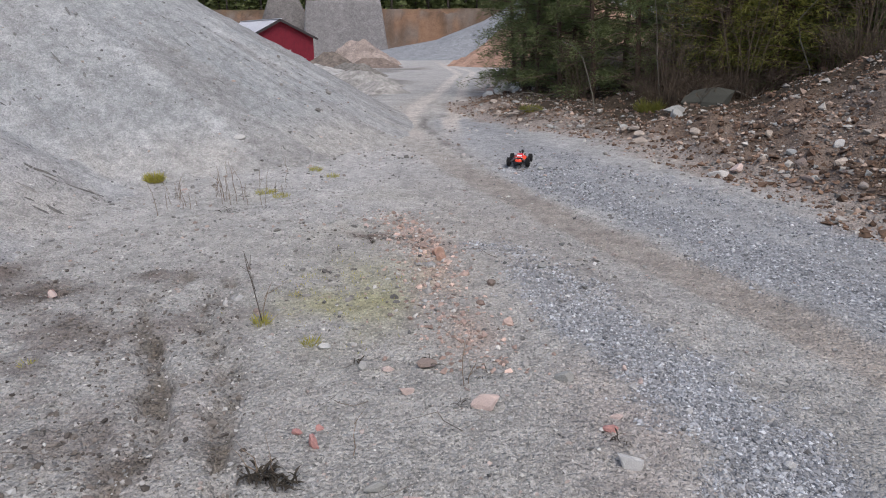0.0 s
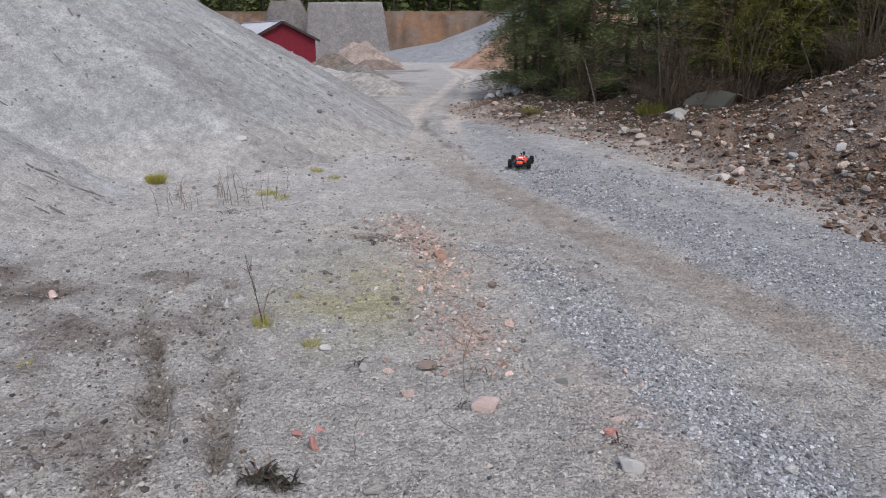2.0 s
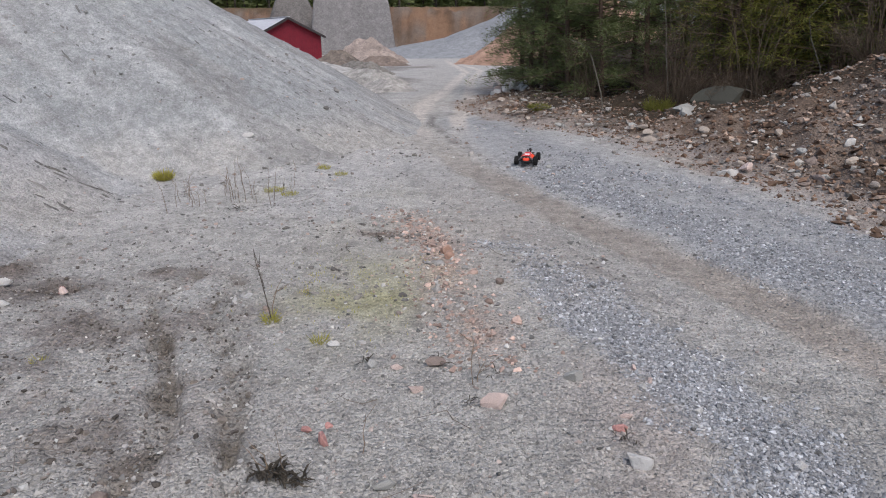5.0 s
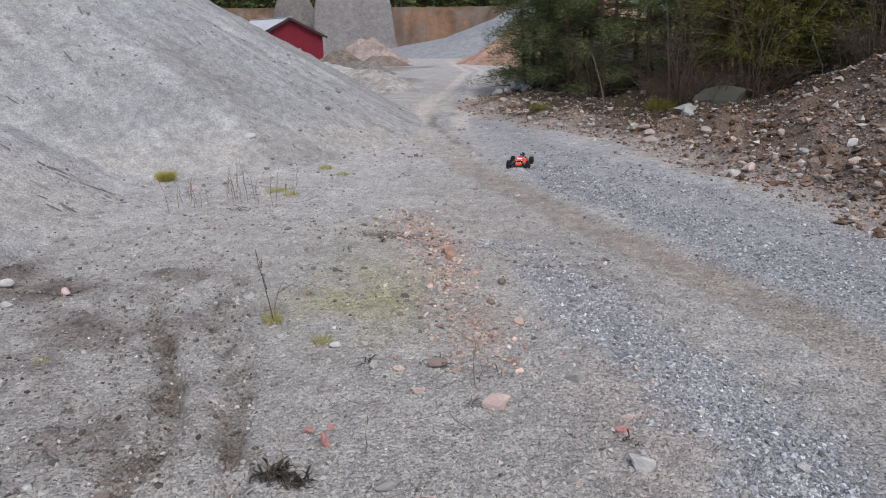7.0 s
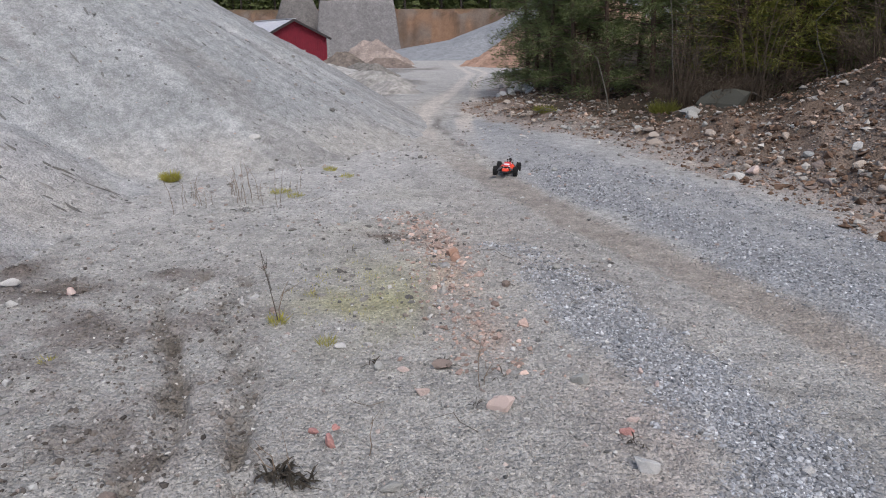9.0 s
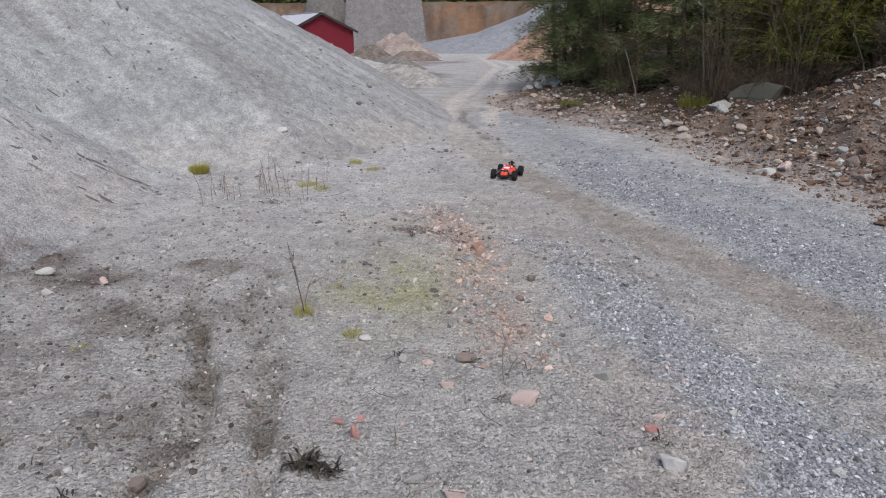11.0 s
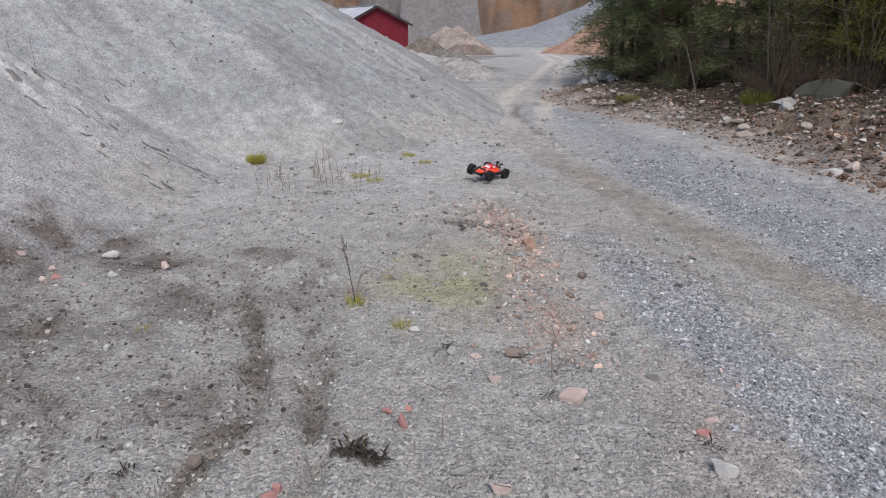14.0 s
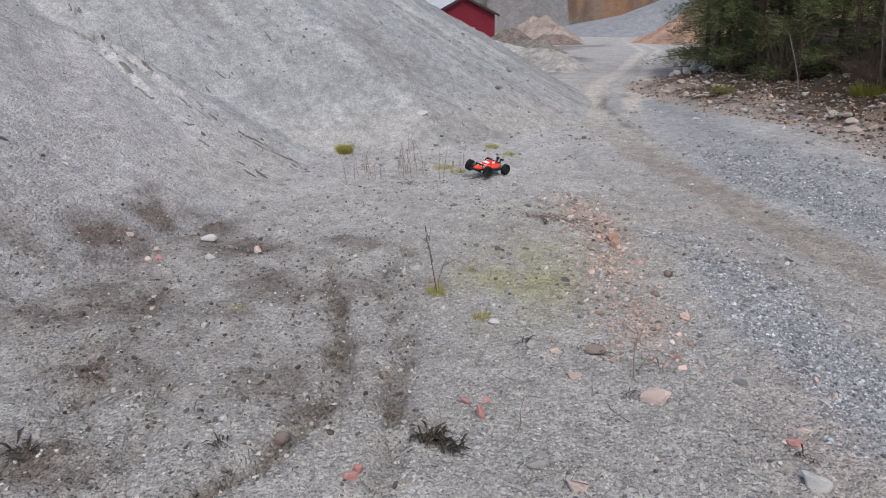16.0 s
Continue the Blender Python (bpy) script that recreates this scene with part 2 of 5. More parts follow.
def pile_z(x, y):
    d = np.hypot(x - PILE_C[0], y - PILE_C[1])
    ang = np.arctan2(y - PILE_C[1], x - PILE_C[0])
    d = d - 0.35 * fbm(ang * 2.2, d * 0.05, 2, 31)
    reach = np.interp(np.degrees(ang), [-180, -60, -40, -23.5, -16, -6, 180], [8.4, 8.4, 8.5, 9.2, 10.2, 11.0, 11.0])
    a = PILE_H * (reach - d) / reach
    a = np.minimum(a, PILE_H * 0.93 + 0.07 * (a - PILE_H * 0.93))
    d2 = np.hypot(x - LOBE_C[0], y - LOBE_C[1])
    an2 = np.arctan2(y - LOBE_C[1], x - LOBE_C[0])
    d2 = d2 - 0.5 * fbm(an2 * 2.5, d2 * 0.08, 2, 33)
    b = LOBE_H * (LOBE_R - d2) / LOBE_R
    b = np.minimum(b, LOBE_H * 0.85 + 0.1 * (b - LOBE_H * 0.85))
    h = np.maximum(a, b)
    soft = 0.16
    z = 0.5 * (h + np.sqrt(h * h + soft ** 2)) - 0.10 - 0.03 * np.clip(y - 13, 0, 70)
    g = np.clip(z, 0, 1)
    z = z + g * (0.10 * fbm(ang * 26, d * 0.35, 3, 41) + 0.05 * fbm(x * 1.5, y * 1.5, 4, 43))
    # small slip steps where the lobe meets the cone
    seam = np.exp(-((a - b) / 0.22) ** 2) * (h > 0.15)
    ledge = step(-0.04, 0.04, b - a + 0.12 * fbm(x * 2.5, y * 2.5, 3, 48)) * seam * step(-0.1, 0.15, fbm(x * 1.6, y * 1.6, 2, 49))
    lumps = g * (0.03 * fbm(x * 5, y * 5, 3, 45) + 0.06 * step(3.9, 3.0, y) * fbm(x * 6, y * 6, 3, 46))
    return z + seam * (0.06 * fbm(x * 4, y * 4, 3, 47) - 0.02) + 0.04 * ledge + g * scarp_d(x, y) + lumps + dirt_mask(x, y) * 0.09 * fbm(x * 7, y * 7, 4, 8) * g


def zones(x, y, pile=False):
    """Base colour of the crushed stone over the plan."""
    c = np.ones((len(x), 3)) * np.array((0.385, 0.372, 0.345))

    def blend(colour, k):
        k = np.clip(k, 0, 1)[:, None]
        c[:] = c * (1 - k) + np.array(colour) * k

    r = np.hypot(x, y)
    n1, n2 = fbm(x * 0.9, y * 0.9, 4, 71), fbm(x * 3.1, y * 3.1, 3, 72)
    n3 = fbm(x * 8, y * 8, 3, 75)
    if not pile:
        side = x - line_x(y, TRACK)
        blend((0.35, 0.338, 0.312), step(3.2, 2.0, y) * 0.7)
        blend((0.455, 0.443, 0.42), step(3.2, 6.5, y) * 0.85)
        blend((0.352, 0.355, 0.356), step(0.1, 0.5, side + 0.3 * n1) * step(2.6, 1.4, side) * (y < 12) * 0.8)
        blend((0.315, 0.319, 0.325), coarse_mask(x, y) * 0.9)
        blend((0.335, 0.30, 0.262), (1 - step(0.12, 0.32, np.abs(side) + 0.10 * n2)) * 0.95)
        blend((0.37, 0.35, 0.325), (1 - step(0.1, 0.5, np.abs(side + 0.62) + 0.3 * n2)) * step(2.8, 3.6, y) * step(8, 6, y) * 0.7)
        blend((0.42, 0.40, 0.37), step(12, 24, y) * step(-6, -2, x) * 0.8)
        blend((0.44, 0.415, 0.375), step(6.5, 9, y) * step(0.7, 0.2, np.abs(side)) * step(22, 15, y) * 0.8)
        blend((0.385, 0.345, 0.295), np.exp(-((x + 0.1) / 0.75) ** 2 - ((y - 4.4) / 1.1) ** 2) * (0.65 + n1))
        strip = line_x(y, [(2.6, 0.25), (3.07, 0.15), (3.67, -0.03), (4.56, -0.08), (5.07, -0.28), (6, -0.5)])
        blend((0.43, 0.335, 0.28), np.exp(-((x - strip) / 0.15) ** 2) * step(2.7, 3.3, y) * step(5.7, 4.9, y) * (0.6 + 1.3 * n2))
        blend((0.37, 0.31, 0.275), np.exp(-((x - 0.72) / 0.2) ** 2) * step(3.0, 2.6, y) * 0.6 * (0.8 + n2))
        blend((0.37, 0.355, 0.22), np.exp(-(((x + 0.5) / 0.40) ** 2 + ((y - 3.7) / 0.55) ** 2)) * (0.6 + 1.5 * n2))
        blend((0.38, 0.355, 0.27), np.exp(-(((x + 1.1) / 0.8) ** 2 + ((y - 5.6) / 0.8) ** 2)) * (0.5 + 1.5 * n1))
        blend((0.17, 0.13, 0.105), np.exp(-(((x + 0.38) / 0.36) ** 2 + ((y - 4.8 + 0.3 * (x + 0.38)) / 0.09) ** 2)) * (0.35 + 2.6 * n3 + n2))
        blend((0.265, 0.24, 0.22), churned(x, y) * (0.22 + 1.1 * n2 + 1.3 * n3))
        blend((0.16, 0.135, 0.118), dirt_mask(x, y) * 1.1)
        blend((0.155, 0.135, 0.112), rut_mask(x, y) * (0.78 + 1.3 * n3))
        for path, wide in ((TRACK, 0.20), (TRACK2, 0.16)):
            near = 1 - step(wide * 0.5, wide * 1.3, np.abs(x - line_x(y, path)) + 0.06 * n2)
            blend((0.56, 0.515, 0.46), near * step(8.5, 12, y) * step(70, 40, y) * 0.95)
        ridge = np.abs(x - line_x(y, TRACK) - 0.34 + 0.06 * n2)
        blend((0.25, 0.235, 0.215), (1 - step(0.03, 0.1, ridge)) * step(7.5, 9, y) * step(13.5, 12, y) * (0.5 + 2 * n2))
        blend((0.19, 0.178, 0.165), np.exp(-((x + 0.35) / 0.42) ** 2 - ((y - 12.4) / 0.22) ** 2) * (0.7 + 2 * n2))
        blend((0.24, 0.225, 0.205), np.exp(-((x + 0.05) / 0.3) ** 2 - ((y - 15.4) / 0.3) ** 2) * (0.5 + 2 * n2))
        # dark spill streaks between the far heaps
        streak = fbm(x * 0.55 + y * 0.12, y * 0.28, 4, 91)
        blend((0.22, 0.20, 0.18), step(0.05, 0.22, streak) * step(15, 19, y) * step(52, 40, y) * step(-0.8, -2.0, x) * 0.8)
        d = bank_d(x, y)
        blend((0.31, 0.255, 0.215), step(-0.7, -0.15, d + 0.4 * n2) * 0.75)
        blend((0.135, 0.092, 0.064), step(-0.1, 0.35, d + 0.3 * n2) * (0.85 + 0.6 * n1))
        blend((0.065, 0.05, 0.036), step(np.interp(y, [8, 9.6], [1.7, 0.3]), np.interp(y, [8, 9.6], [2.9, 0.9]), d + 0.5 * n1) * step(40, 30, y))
        blend((0.42, 0.27, 0.185), step(30, 36, y) * step(0, 0.8, d))
        face = y + 0.15 * np.abs(x)
        blend((0.10, 0.064, 0.042), step(97, 100, face) * (0.9 + 0.25 * n1))
        blend((0.21, 0.125, 0.078), step(97, 100, face) * step(0.0, 0.2, fbm(x * 0.3, y * 0.6, 4, 53)) * 0.9)
        blend((0.10, 0.075, 0.045), step(107, 110, face))
    else:
        blend((0.338, 0.346, 0.342), 0.95 + 0 * x)
        z = pile_z(x, y)
        lobe = LOBE_R - np.hypot(x - LOBE_C[0], y - LOBE_C[1])
        low = step(-0.3, 0.5, lobe + 0.8 * n1) * step(6.6, 5.8, y)
        blend((0.41, 0.395, 0.38), low * 0.85)
        main = np.interp(x, [p[0] for p in SCARPS[0]], [p[1] for p in SCARPS[0]])
        blend((0.52, 0.512, 0.50), np.exp(-((y - main + 0.35 + 0.5 * n1) / 0.42) ** 2) * (x > -7) * (0.75 + 0.8 * n2))
        blend((0.53, 0.525, 0.515), np.exp(-(((x + 2.75) / 0.35) ** 2 + ((y - 4.75) / 0.5) ** 2)) * 0.8)
        blend((0.425, 0.405, 0.37), step(0.6, 0.1, z) * step(4.3, 5.0, y) * 0.8)
        blend((0.325, 0.322, 0.315), step(0.05, 0.25, fbm(x * 0.5, y * 0.5, 3, 73)) * 0.6 * step(5.2, 6.2, y))
        ang = np.arctan2(y - PILE_C[1], x - PILE_C[0])
        blend((0.44, 0.445, 0.44), step(0.02, 0.3, fbm(ang * 16, np.hypot(x, y) * 0.1, 3, 74)) * 0.6)
        blend((0.30, 0.295, 0.285), step(0.12, 0.3, fbm(ang * 22, np.hypot(x - PILE_C[0], y - PILE_C[1]) * 0.7, 3, 76)) * step(6, 8, y) * 0.7)
        blend((0.29, 0.27, 0.25), step(3.5, 2.8, y + 0.5 * n1) * (0.3 + 0.9 * n2 + 1.4 * n3))
        blend((0.16, 0.135, 0.118), dirt_mask(x, y) * 1.1)
    return c


def sheet(name, xs, ys, zs, nu, nv, material, wrap=False):
    """A grid of nu x nv points as one smooth mesh with its zone colours."""
    v = np.stack([xs, ys, zs], 1).astype(np.float32)
    i, j = np.meshgrid(np.arange(nu - 1), np.arange(nv - 1), indexing="ij")
    a = (i * nv + j).ravel()
    quads = np.stack([a, a + nv, a + nv + 1, a + 1], 1)
    return raw_mesh(name, v, quads, material)


def raw_mesh(name, v, polys, material, smooth=True):
    k = polys.shape[1]
    me = bpy.data.meshes.new(name)
    me.vertices.add(len(v))
    me.vertices.foreach_set("co", np.asarray(v, np.float32).ravel())
    me.loops.add(polys.size)
    me.loops.foreach_set("vertex_index", polys.ravel().astype(np.int32))
    me.polygons.add(len(polys))
    me.polygons.foreach_set("loop_start", np.arange(0, polys.size, k, dtype=np.int32))
    me.polygons.foreach_set("use_smooth", np.full(len(polys), smooth))
    me.update(calc_edges=True)
    me.materials.append(material)
    return me


def zone_colours(me, c):
    at = me.color_attributes.new("zone", "FLOAT_COLOR", "POINT")
    at.data.foreach_set("color", np.concatenate([c, np.ones((len(c), 1))], 1).astype(np.float32).ravel())


az = np.concatenate([np.linspace(-180, -54, 60, endpoint=False), np.linspace(-54, 42, 440, endpoint=False), np.linspace(42, 180, 60)])
rad = 0.25 * np.exp(np.linspace(0, math.log(900 / 0.25), 540))
A, Rr = np.meshgrid(np.radians(az), rad, indexing="ij")
gx, gy = (Rr * np.sin(A)).ravel(), (Rr * np.cos(A)).ravel()
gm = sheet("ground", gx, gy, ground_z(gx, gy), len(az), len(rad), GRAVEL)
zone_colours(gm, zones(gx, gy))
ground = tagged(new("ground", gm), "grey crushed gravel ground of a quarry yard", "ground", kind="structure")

u, w = np.concatenate([np.linspace(-24, -12, 40, endpoint=False), np.linspace(-12, 0.9, 380)]), np.concatenate([np.linspace(-3, 2.2, 30, endpoint=False), np.linspace(2.2, 16, 400), np.linspace(16.1, 23, 30)])
U, W = np.meshgrid(u, w, indexing="ij")
px, py = U.ravel(), W.ravel()
pz = pile_z(px, py)
pm = sheet("gravel_mound", px, py, pz, len(u), len(w), GRAVEL)
zone_colours(pm, zones(px, py, True))
tagged(new("gravel_mound", pm), "tall cone of pale grey crushed gravel beside the track", "gravel mound")


def part(name, bm, material, parent=None, label=""):
    me = bpy.data.meshes.new(name)
    bm.to_mesh(me)
    bm.free()
    me.materials.append(material)
    ob = new(name, me)
    if parent:
        ob.parent = parent
    return tagged(ob, label)


def box(bm, sx, sy, sz, m=Matrix.Identity(4), bevel=0.0):
    r = bmesh.ops.create_cube(bm, size=1.0, matrix=m @ Matrix.Diagonal((sx, sy, sz, 1)))
    if bevel:
        es = list({e for v in r["verts"] for e in v.link_edges})
        bmesh.ops.bevel(bm, geom=es, offset=bevel, segments=2, affect="EDGES", profile=0.6)
    return bm

# ---- far piles, earth and shed ----
ORANGE_EARTH = (0.36, 0.23, 0.165)


def heap(name, label, top, base_z, height, slope, ends, colour, seed, rough=0.12, cells=72, category="gravel mound", wob=0.6, mottle=0.5):
    """A heap of loose material: a ridge between two ends, with even slopes that run into the ground."""
    (ax, ay), (bx, by) = ends
    reach = height / slope + 1.5
    xs = np.linspace(min(ax, bx) - reach, max(ax, bx) + reach, cells)
    ys = np.linspace(min(ay, by) - reach, max(ay, by) + reach, cells)
    X, Y = np.meshgrid(xs, ys, indexing="ij")
    X, Y = X.ravel(), Y.ravel()
    t = np.clip(((X - ax) * (bx - ax) + (Y - ay) * (by - ay)) / max((bx - ax) ** 2 + (by - ay) ** 2, 1e-6), 0, 1)
    d = np.hypot(X - ax - t * (bx - ax), Y - ay - t * (by - ay))
    s = height / 6
    d = d + s * wob * fbm(X / (2.5 * s), Y / (2.5 * s), 3, seed)
    h = np.minimum(height - slope * d, height * 0.94 + 0.1 * (height * 0.06 - slope * d) + t * top)
    Z = base_z + h + rough * height * fbm(X / s, Y / s, 4, seed + 5) * 0.35
    me = sheet(name, X, Y, Z, cells, cells, FAR_GRAVEL)
    n = fbm(X / s * 0.7, Y / s * 0.7, 3, seed + 9)[:, None]
    zone_colours(me, np.array(colour) * (1 + mottle * n))
    return tagged(new(name, me), label, category, group="gravel heaps" if category == "gravel mound" else "")


heap("gravel_mound", "broad steep bank of grey gravel by the quarry face", 0, -1.6, 7.9, 8.0, ((-19.3, 94), (-9.3, 94)), (0.215, 0.203, 0.198), 101, 0.03, wob=0.06, mottle=0.2)
heap("gravel_mound", "dark grey gravel heap behind the red shed", 0, -1.6, 8.3, 2.4, ((-25.0, 97.0), (-21.2, 97.0)), (0.125, 0.115, 0.108), 111, 0.05, wob=0.15)
heap("gravel_mound", "smooth blue-grey gravel slope at the end of the track", 0, -1.9, 10.3, 0.56, ((14.0, 84), (22, 86)), (0.25, 0.256, 0.262), 121, 0.02, wob=0.3, mottle=0.2)
heap("gravel_mound", "blue-grey gravel slope running out to the track", 0, -1.95, 6.2, 0.37, ((8.0, 84.5), (20, 86)), (0.25, 0.256, 0.262), 123, 0.02, wob=0.3, mottle=0.2)
heap("gravel_mound", "low blue-grey gravel apron at the end of the track", 0, -2.0, 3.5, 0.17, ((3.0, 85), (10, 86)), (0.25, 0.256, 0.262), 125, 0.02, wob=0.3, mottle=0.2)
heap("earth_mound", "bare orange earth slope with loose stones", 0, -1.0, 4.7, 0.62, ((7.2, 47), (11, 50)), ORANGE_EARTH, 131, 0.3, category="earth mound")
heap("earth_mound", "low heap of pinkish earth and rubble in front of the stockpile", 0, -0.9, 2.0, 0.75, ((-7.4, 51.5), (-6.2, 51)), (0.27, 0.22, 0.19), 141, 0.4, category="earth mound")
heap("earth_mound", "dark grey-brown heap of soil beside the track", 0, -0.8, 1.15, 0.7, ((-8.6, 47), (-7.9, 47)), (0.15, 0.125, 0.105), 151, 0.4, category="earth mound")
heap("earth_mound", "small brown soil heap beside the track", 0, -0.8, 0.8, 0.5, ((-5.6, 45), (-4.4, 44.5)), (0.19, 0.15, 0.125), 161, 0.4, category="earth mound")
heap("gravel_mound", "low spilled mound of grey gravel near the track", 0, -0.18, 0.52, 0.45, ((-3.3, 22.5), (-2.5, 21.6)), (0.30, 0.285, 0.26), 171, 0.4)
heap("gravel_mound", "low spilled mound of grey gravel near the track", 0, -0.2, 0.38, 0.4, ((-2.2, 19.5), (-1.8, 18.8)), (0.33, 0.31, 0.285), 181, 0.4)
heap("gravel_mound", "sprawling grey gravel spill beyond the big cone", 0, -0.35, 0.75, 0.25, ((-5.6, 27), (-4.6, 24)), (0.37, 0.355, 0.33), 191, 0.4)
heap("gravel_mound", "dark ragged spill of gravel between the heaps", 0, -0.45, 0.7, 0.5, ((-4.8, 31), (-3.9, 30.2)), (0.19, 0.175, 0.155), 201, 0.45)

RED = simple("red_boards", (0.135, 0.010, 0.020), (0.18, 0.013, 0.025), 3, 0.75, bump=0.1)
ROOF = simple("pale_sheet_roof", (0.50, 0.50, 0.53), (0.60, 0.60, 0.62), 2, 0.45, 0.3, bump=0.05)
DARK_TRIM = simple("dark_trim", (0.03, 0.025, 0.025), (0.05, 0.04, 0.04), 5, 0.7)


def make_shed():
    """Red board shed with a low gable; the gable is towards the track."""
    shed = new("shed")
    w, ln, hw, hr = 6.1, 11.0, 2.5, 1.5
    b = bmesh.new()
    vs = [b.verts.new(p) for p in ((-w / 2, 0, 0), (w / 2, 0, 0), (w / 2, 0, hw), (0, 0, hw + hr), (-w / 2, 0, hw))]
    f = b.faces.new(vs)
    r = bmesh.ops.extrude_face_region(b, geom=[f])
    bmesh.ops.translate(b, vec=(0, ln, 0), verts=[v for v in r["geom"] if isinstance(v, bmesh.types.BMVert)])
    bmesh.ops.recalc_face_normals(b, faces=b.faces)
    part("wall", b, RED, shed, "dark red painted boards")
    n = 30
    bw = w / n
    for i in range(n):
        x = -w / 2 + (i + 0.5) * bw
        top = hw + hr * (1 - abs(x) / (w / 2)) - 0.03
        b = bmesh.new()
        box(b, bw - 0.03, 0.03, top, pose(x, -0.016, top / 2))
        part("board", b, RED, shed)
    sl = math.hypot(w / 2, hr) + 0.35
    ang = math.degrees(math.atan2(hr, w / 2))
    for s in (-1, 1):
        b = bmesh.new()
        m = pose(0, ln / 2, hw + hr + 0.06, 0, s * ang, 0) @ pose(s * sl / 2, 0, 0)
        box(b, sl, ln + 0.7, 0.06, m)
        for k in range(24):
            box(b, sl, 0.04, 0.03, m @ pose(0, -ln / 2 + k * ln / 23, 0.042))
        roof = part("roof", b, ROOF, shed, "pale grey sheet metal roof")
        b = bmesh.new()
        box(b, sl + 0.02, 0.06, 0.20, pose(0, -0.36, hw + hr + 0.02, 0, s * ang, 0) @ pose(s * sl / 2, 0, 0))
        part("bargeboard", b, DARK_TRIM, shed, "black bargeboard")
    b = bmesh.new()
    box(b, 0.3, ln + 0.7, 0.06, pose(0, ln / 2, hw + hr + 0.12))
    part("ridge_cap", b, ROOF, shed)
    shed.matrix_world = pose(-15.0, 61.0, -1.3, 0, 0, 33)
    return tagged(shed, "dark red wooden shed with a pale metal roof", "shed")


make_shed()

# ---- stones ----
def stone_material(name, k0=0.34, k1=1.34, tint=None):
    m, n, l, b = nodes_of(name)
    geo, tc, no = n.new("ShaderNodeNewGeometry"), n.new("ShaderNodeTexCoord"), n.new("ShaderNodeTexNoise")
    no.inputs["Scale"].default_value, no.inputs["Detail"].default_value = 45, 6
    l.new(tc.outputs["Object"], no.inputs["Vector"])
    mr = n.new("ShaderNodeMapRange")
    mr.inputs["To Min"].default_value, mr.inputs["To Max"].default_value = k0, k1
    info = n.new("ShaderNodeObjectInfo")
    add = n.new("ShaderNodeMath")
    add.operation = "ADD"
    fr = n.new("ShaderNodeMath")
    fr.operation = "FRACT"
    l.new(geo.outputs["Random Per Island"], add.inputs[0])
    l.new(info.outputs["Random"], add.inputs[1])
    l.new(add.outputs[0], fr.inputs[0])
    l.new(fr.outputs[0], mr.inputs[0])
    m2 = n.new("ShaderNodeMapRange")
    m2.inputs["From Min"].default_value, m2.inputs["From Max"].default_value = 0.3, 0.7
    m2.inputs["To Min"].default_value, m2.inputs["To Max"].default_value = 0.8, 1.2
    l.new(no.outputs[0], m2.inputs[0])
    mu = n.new("ShaderNodeMath")
    mu.operation = "MULTIPLY"
    l.new(mr.outputs[0], mu.inputs[0])
    l.new(m2.outputs[0], mu.inputs[1])
    sc = n.new("ShaderNodeVectorMath")
    sc.operation = "SCALE"
    if tint:
        sc.inputs[0].default_value = tint
    else:
        zc = n.new("ShaderNodeVertexColor")
        zc.layer_name = "zone"
        l.new(zc.outputs[0], sc.inputs[0])
    l.new(mu.outputs[0], sc.inputs["Scale"])
    l.new(sc.outputs[0], b.inputs["Base Color"])
    b.inputs["Roughness"].default_value = 0.9
    b.inputs["Specular IOR Level"].default_value = 0.2
    bp = n.new("ShaderNodeBump")
    bp.inputs["Strength"].default_value, bp.inputs["Distance"].default_value = 0.5, 0.01
    l.new(no.outputs[0], bp.inputs["Height"])
    l.new(bp.outputs[0], b.inputs["Normal"])
    return m


CHIP = stone_material("stone_chip", 0.52, 1.3)
_b = bmesh.new()
bmesh.ops.create_icosphere(_b, subdivisions=1, radius=1.0)
_b.verts.ensure_lookup_table()
ICO_V = np.array([v.co[:] for v in _b.verts])
ICO_F = np.array([[v.index for v in f.verts] for f in _b.faces])
_b.free()
OCT_V = np.array([(1, 0, 0), (-1, 0, 0), (0, 1, 0), (0, -1, 0), (0, 0, 1), (0, 0, -1)], float)
OCT_F = np.array([(0, 2, 4), (2, 1, 4), (1, 3, 4), (3, 0, 4), (2, 0, 5), (1, 2, 5), (3, 1, 5), (0, 3, 5)])


def scatter(name, label, x, y, z, size, colour, rng, base=(OCT_V, OCT_F), sink=0.35, category="gravel"):
    """Many small angular stones as one mesh."""
    BV, BF = base
    n, k = len(x), len(BV)
    v = BV[None] * (1 + 0.45 * rng.uniform(-1, 1, (n, k, 1)))
    v = v * rng.uniform(0.55, 1.25, (n, 1, 3))
    q = rng.normal(size=(n, 4))
    q /= np.linalg.norm(q, axis=1, keepdims=True)
    a, b_, c, d = q.T
    R = np.stack([np.stack([1 - 2 * (c * c + d * d), 2 * (b_ * c - a * d), 2 * (b_ * d + a * c)], -1),
                  np.stack([2 * (b_ * c + a * d), 1 - 2 * (b_ * b_ + d * d), 2 * (c * d - a * b_)], -1),
                  np.stack([2 * (b_ * d - a * c), 2 * (c * d + a * b_), 1 - 2 * (b_ * b_ + c * c)], -1)], 1)
    v = np.einsum("nij,nkj->nki", R, v)
    v[:, :, 2] *= 0.7
    v = v * (size[:, None, None] / 2) + np.stack([x, y, z + size * (0.5 - sink) * 0.6], 1)[:, None]
    faces = (BF[None] + (np.arange(n) * k)[:, None, None]).reshape(-1, 3)
    me = raw_mesh(name, v.reshape(-1, 3), faces, CHIP, smooth=False)
    zone_colours(me, np.repeat(colour, k, axis=0))
    return tagged(new(name, me), label, category, kind="stuff")


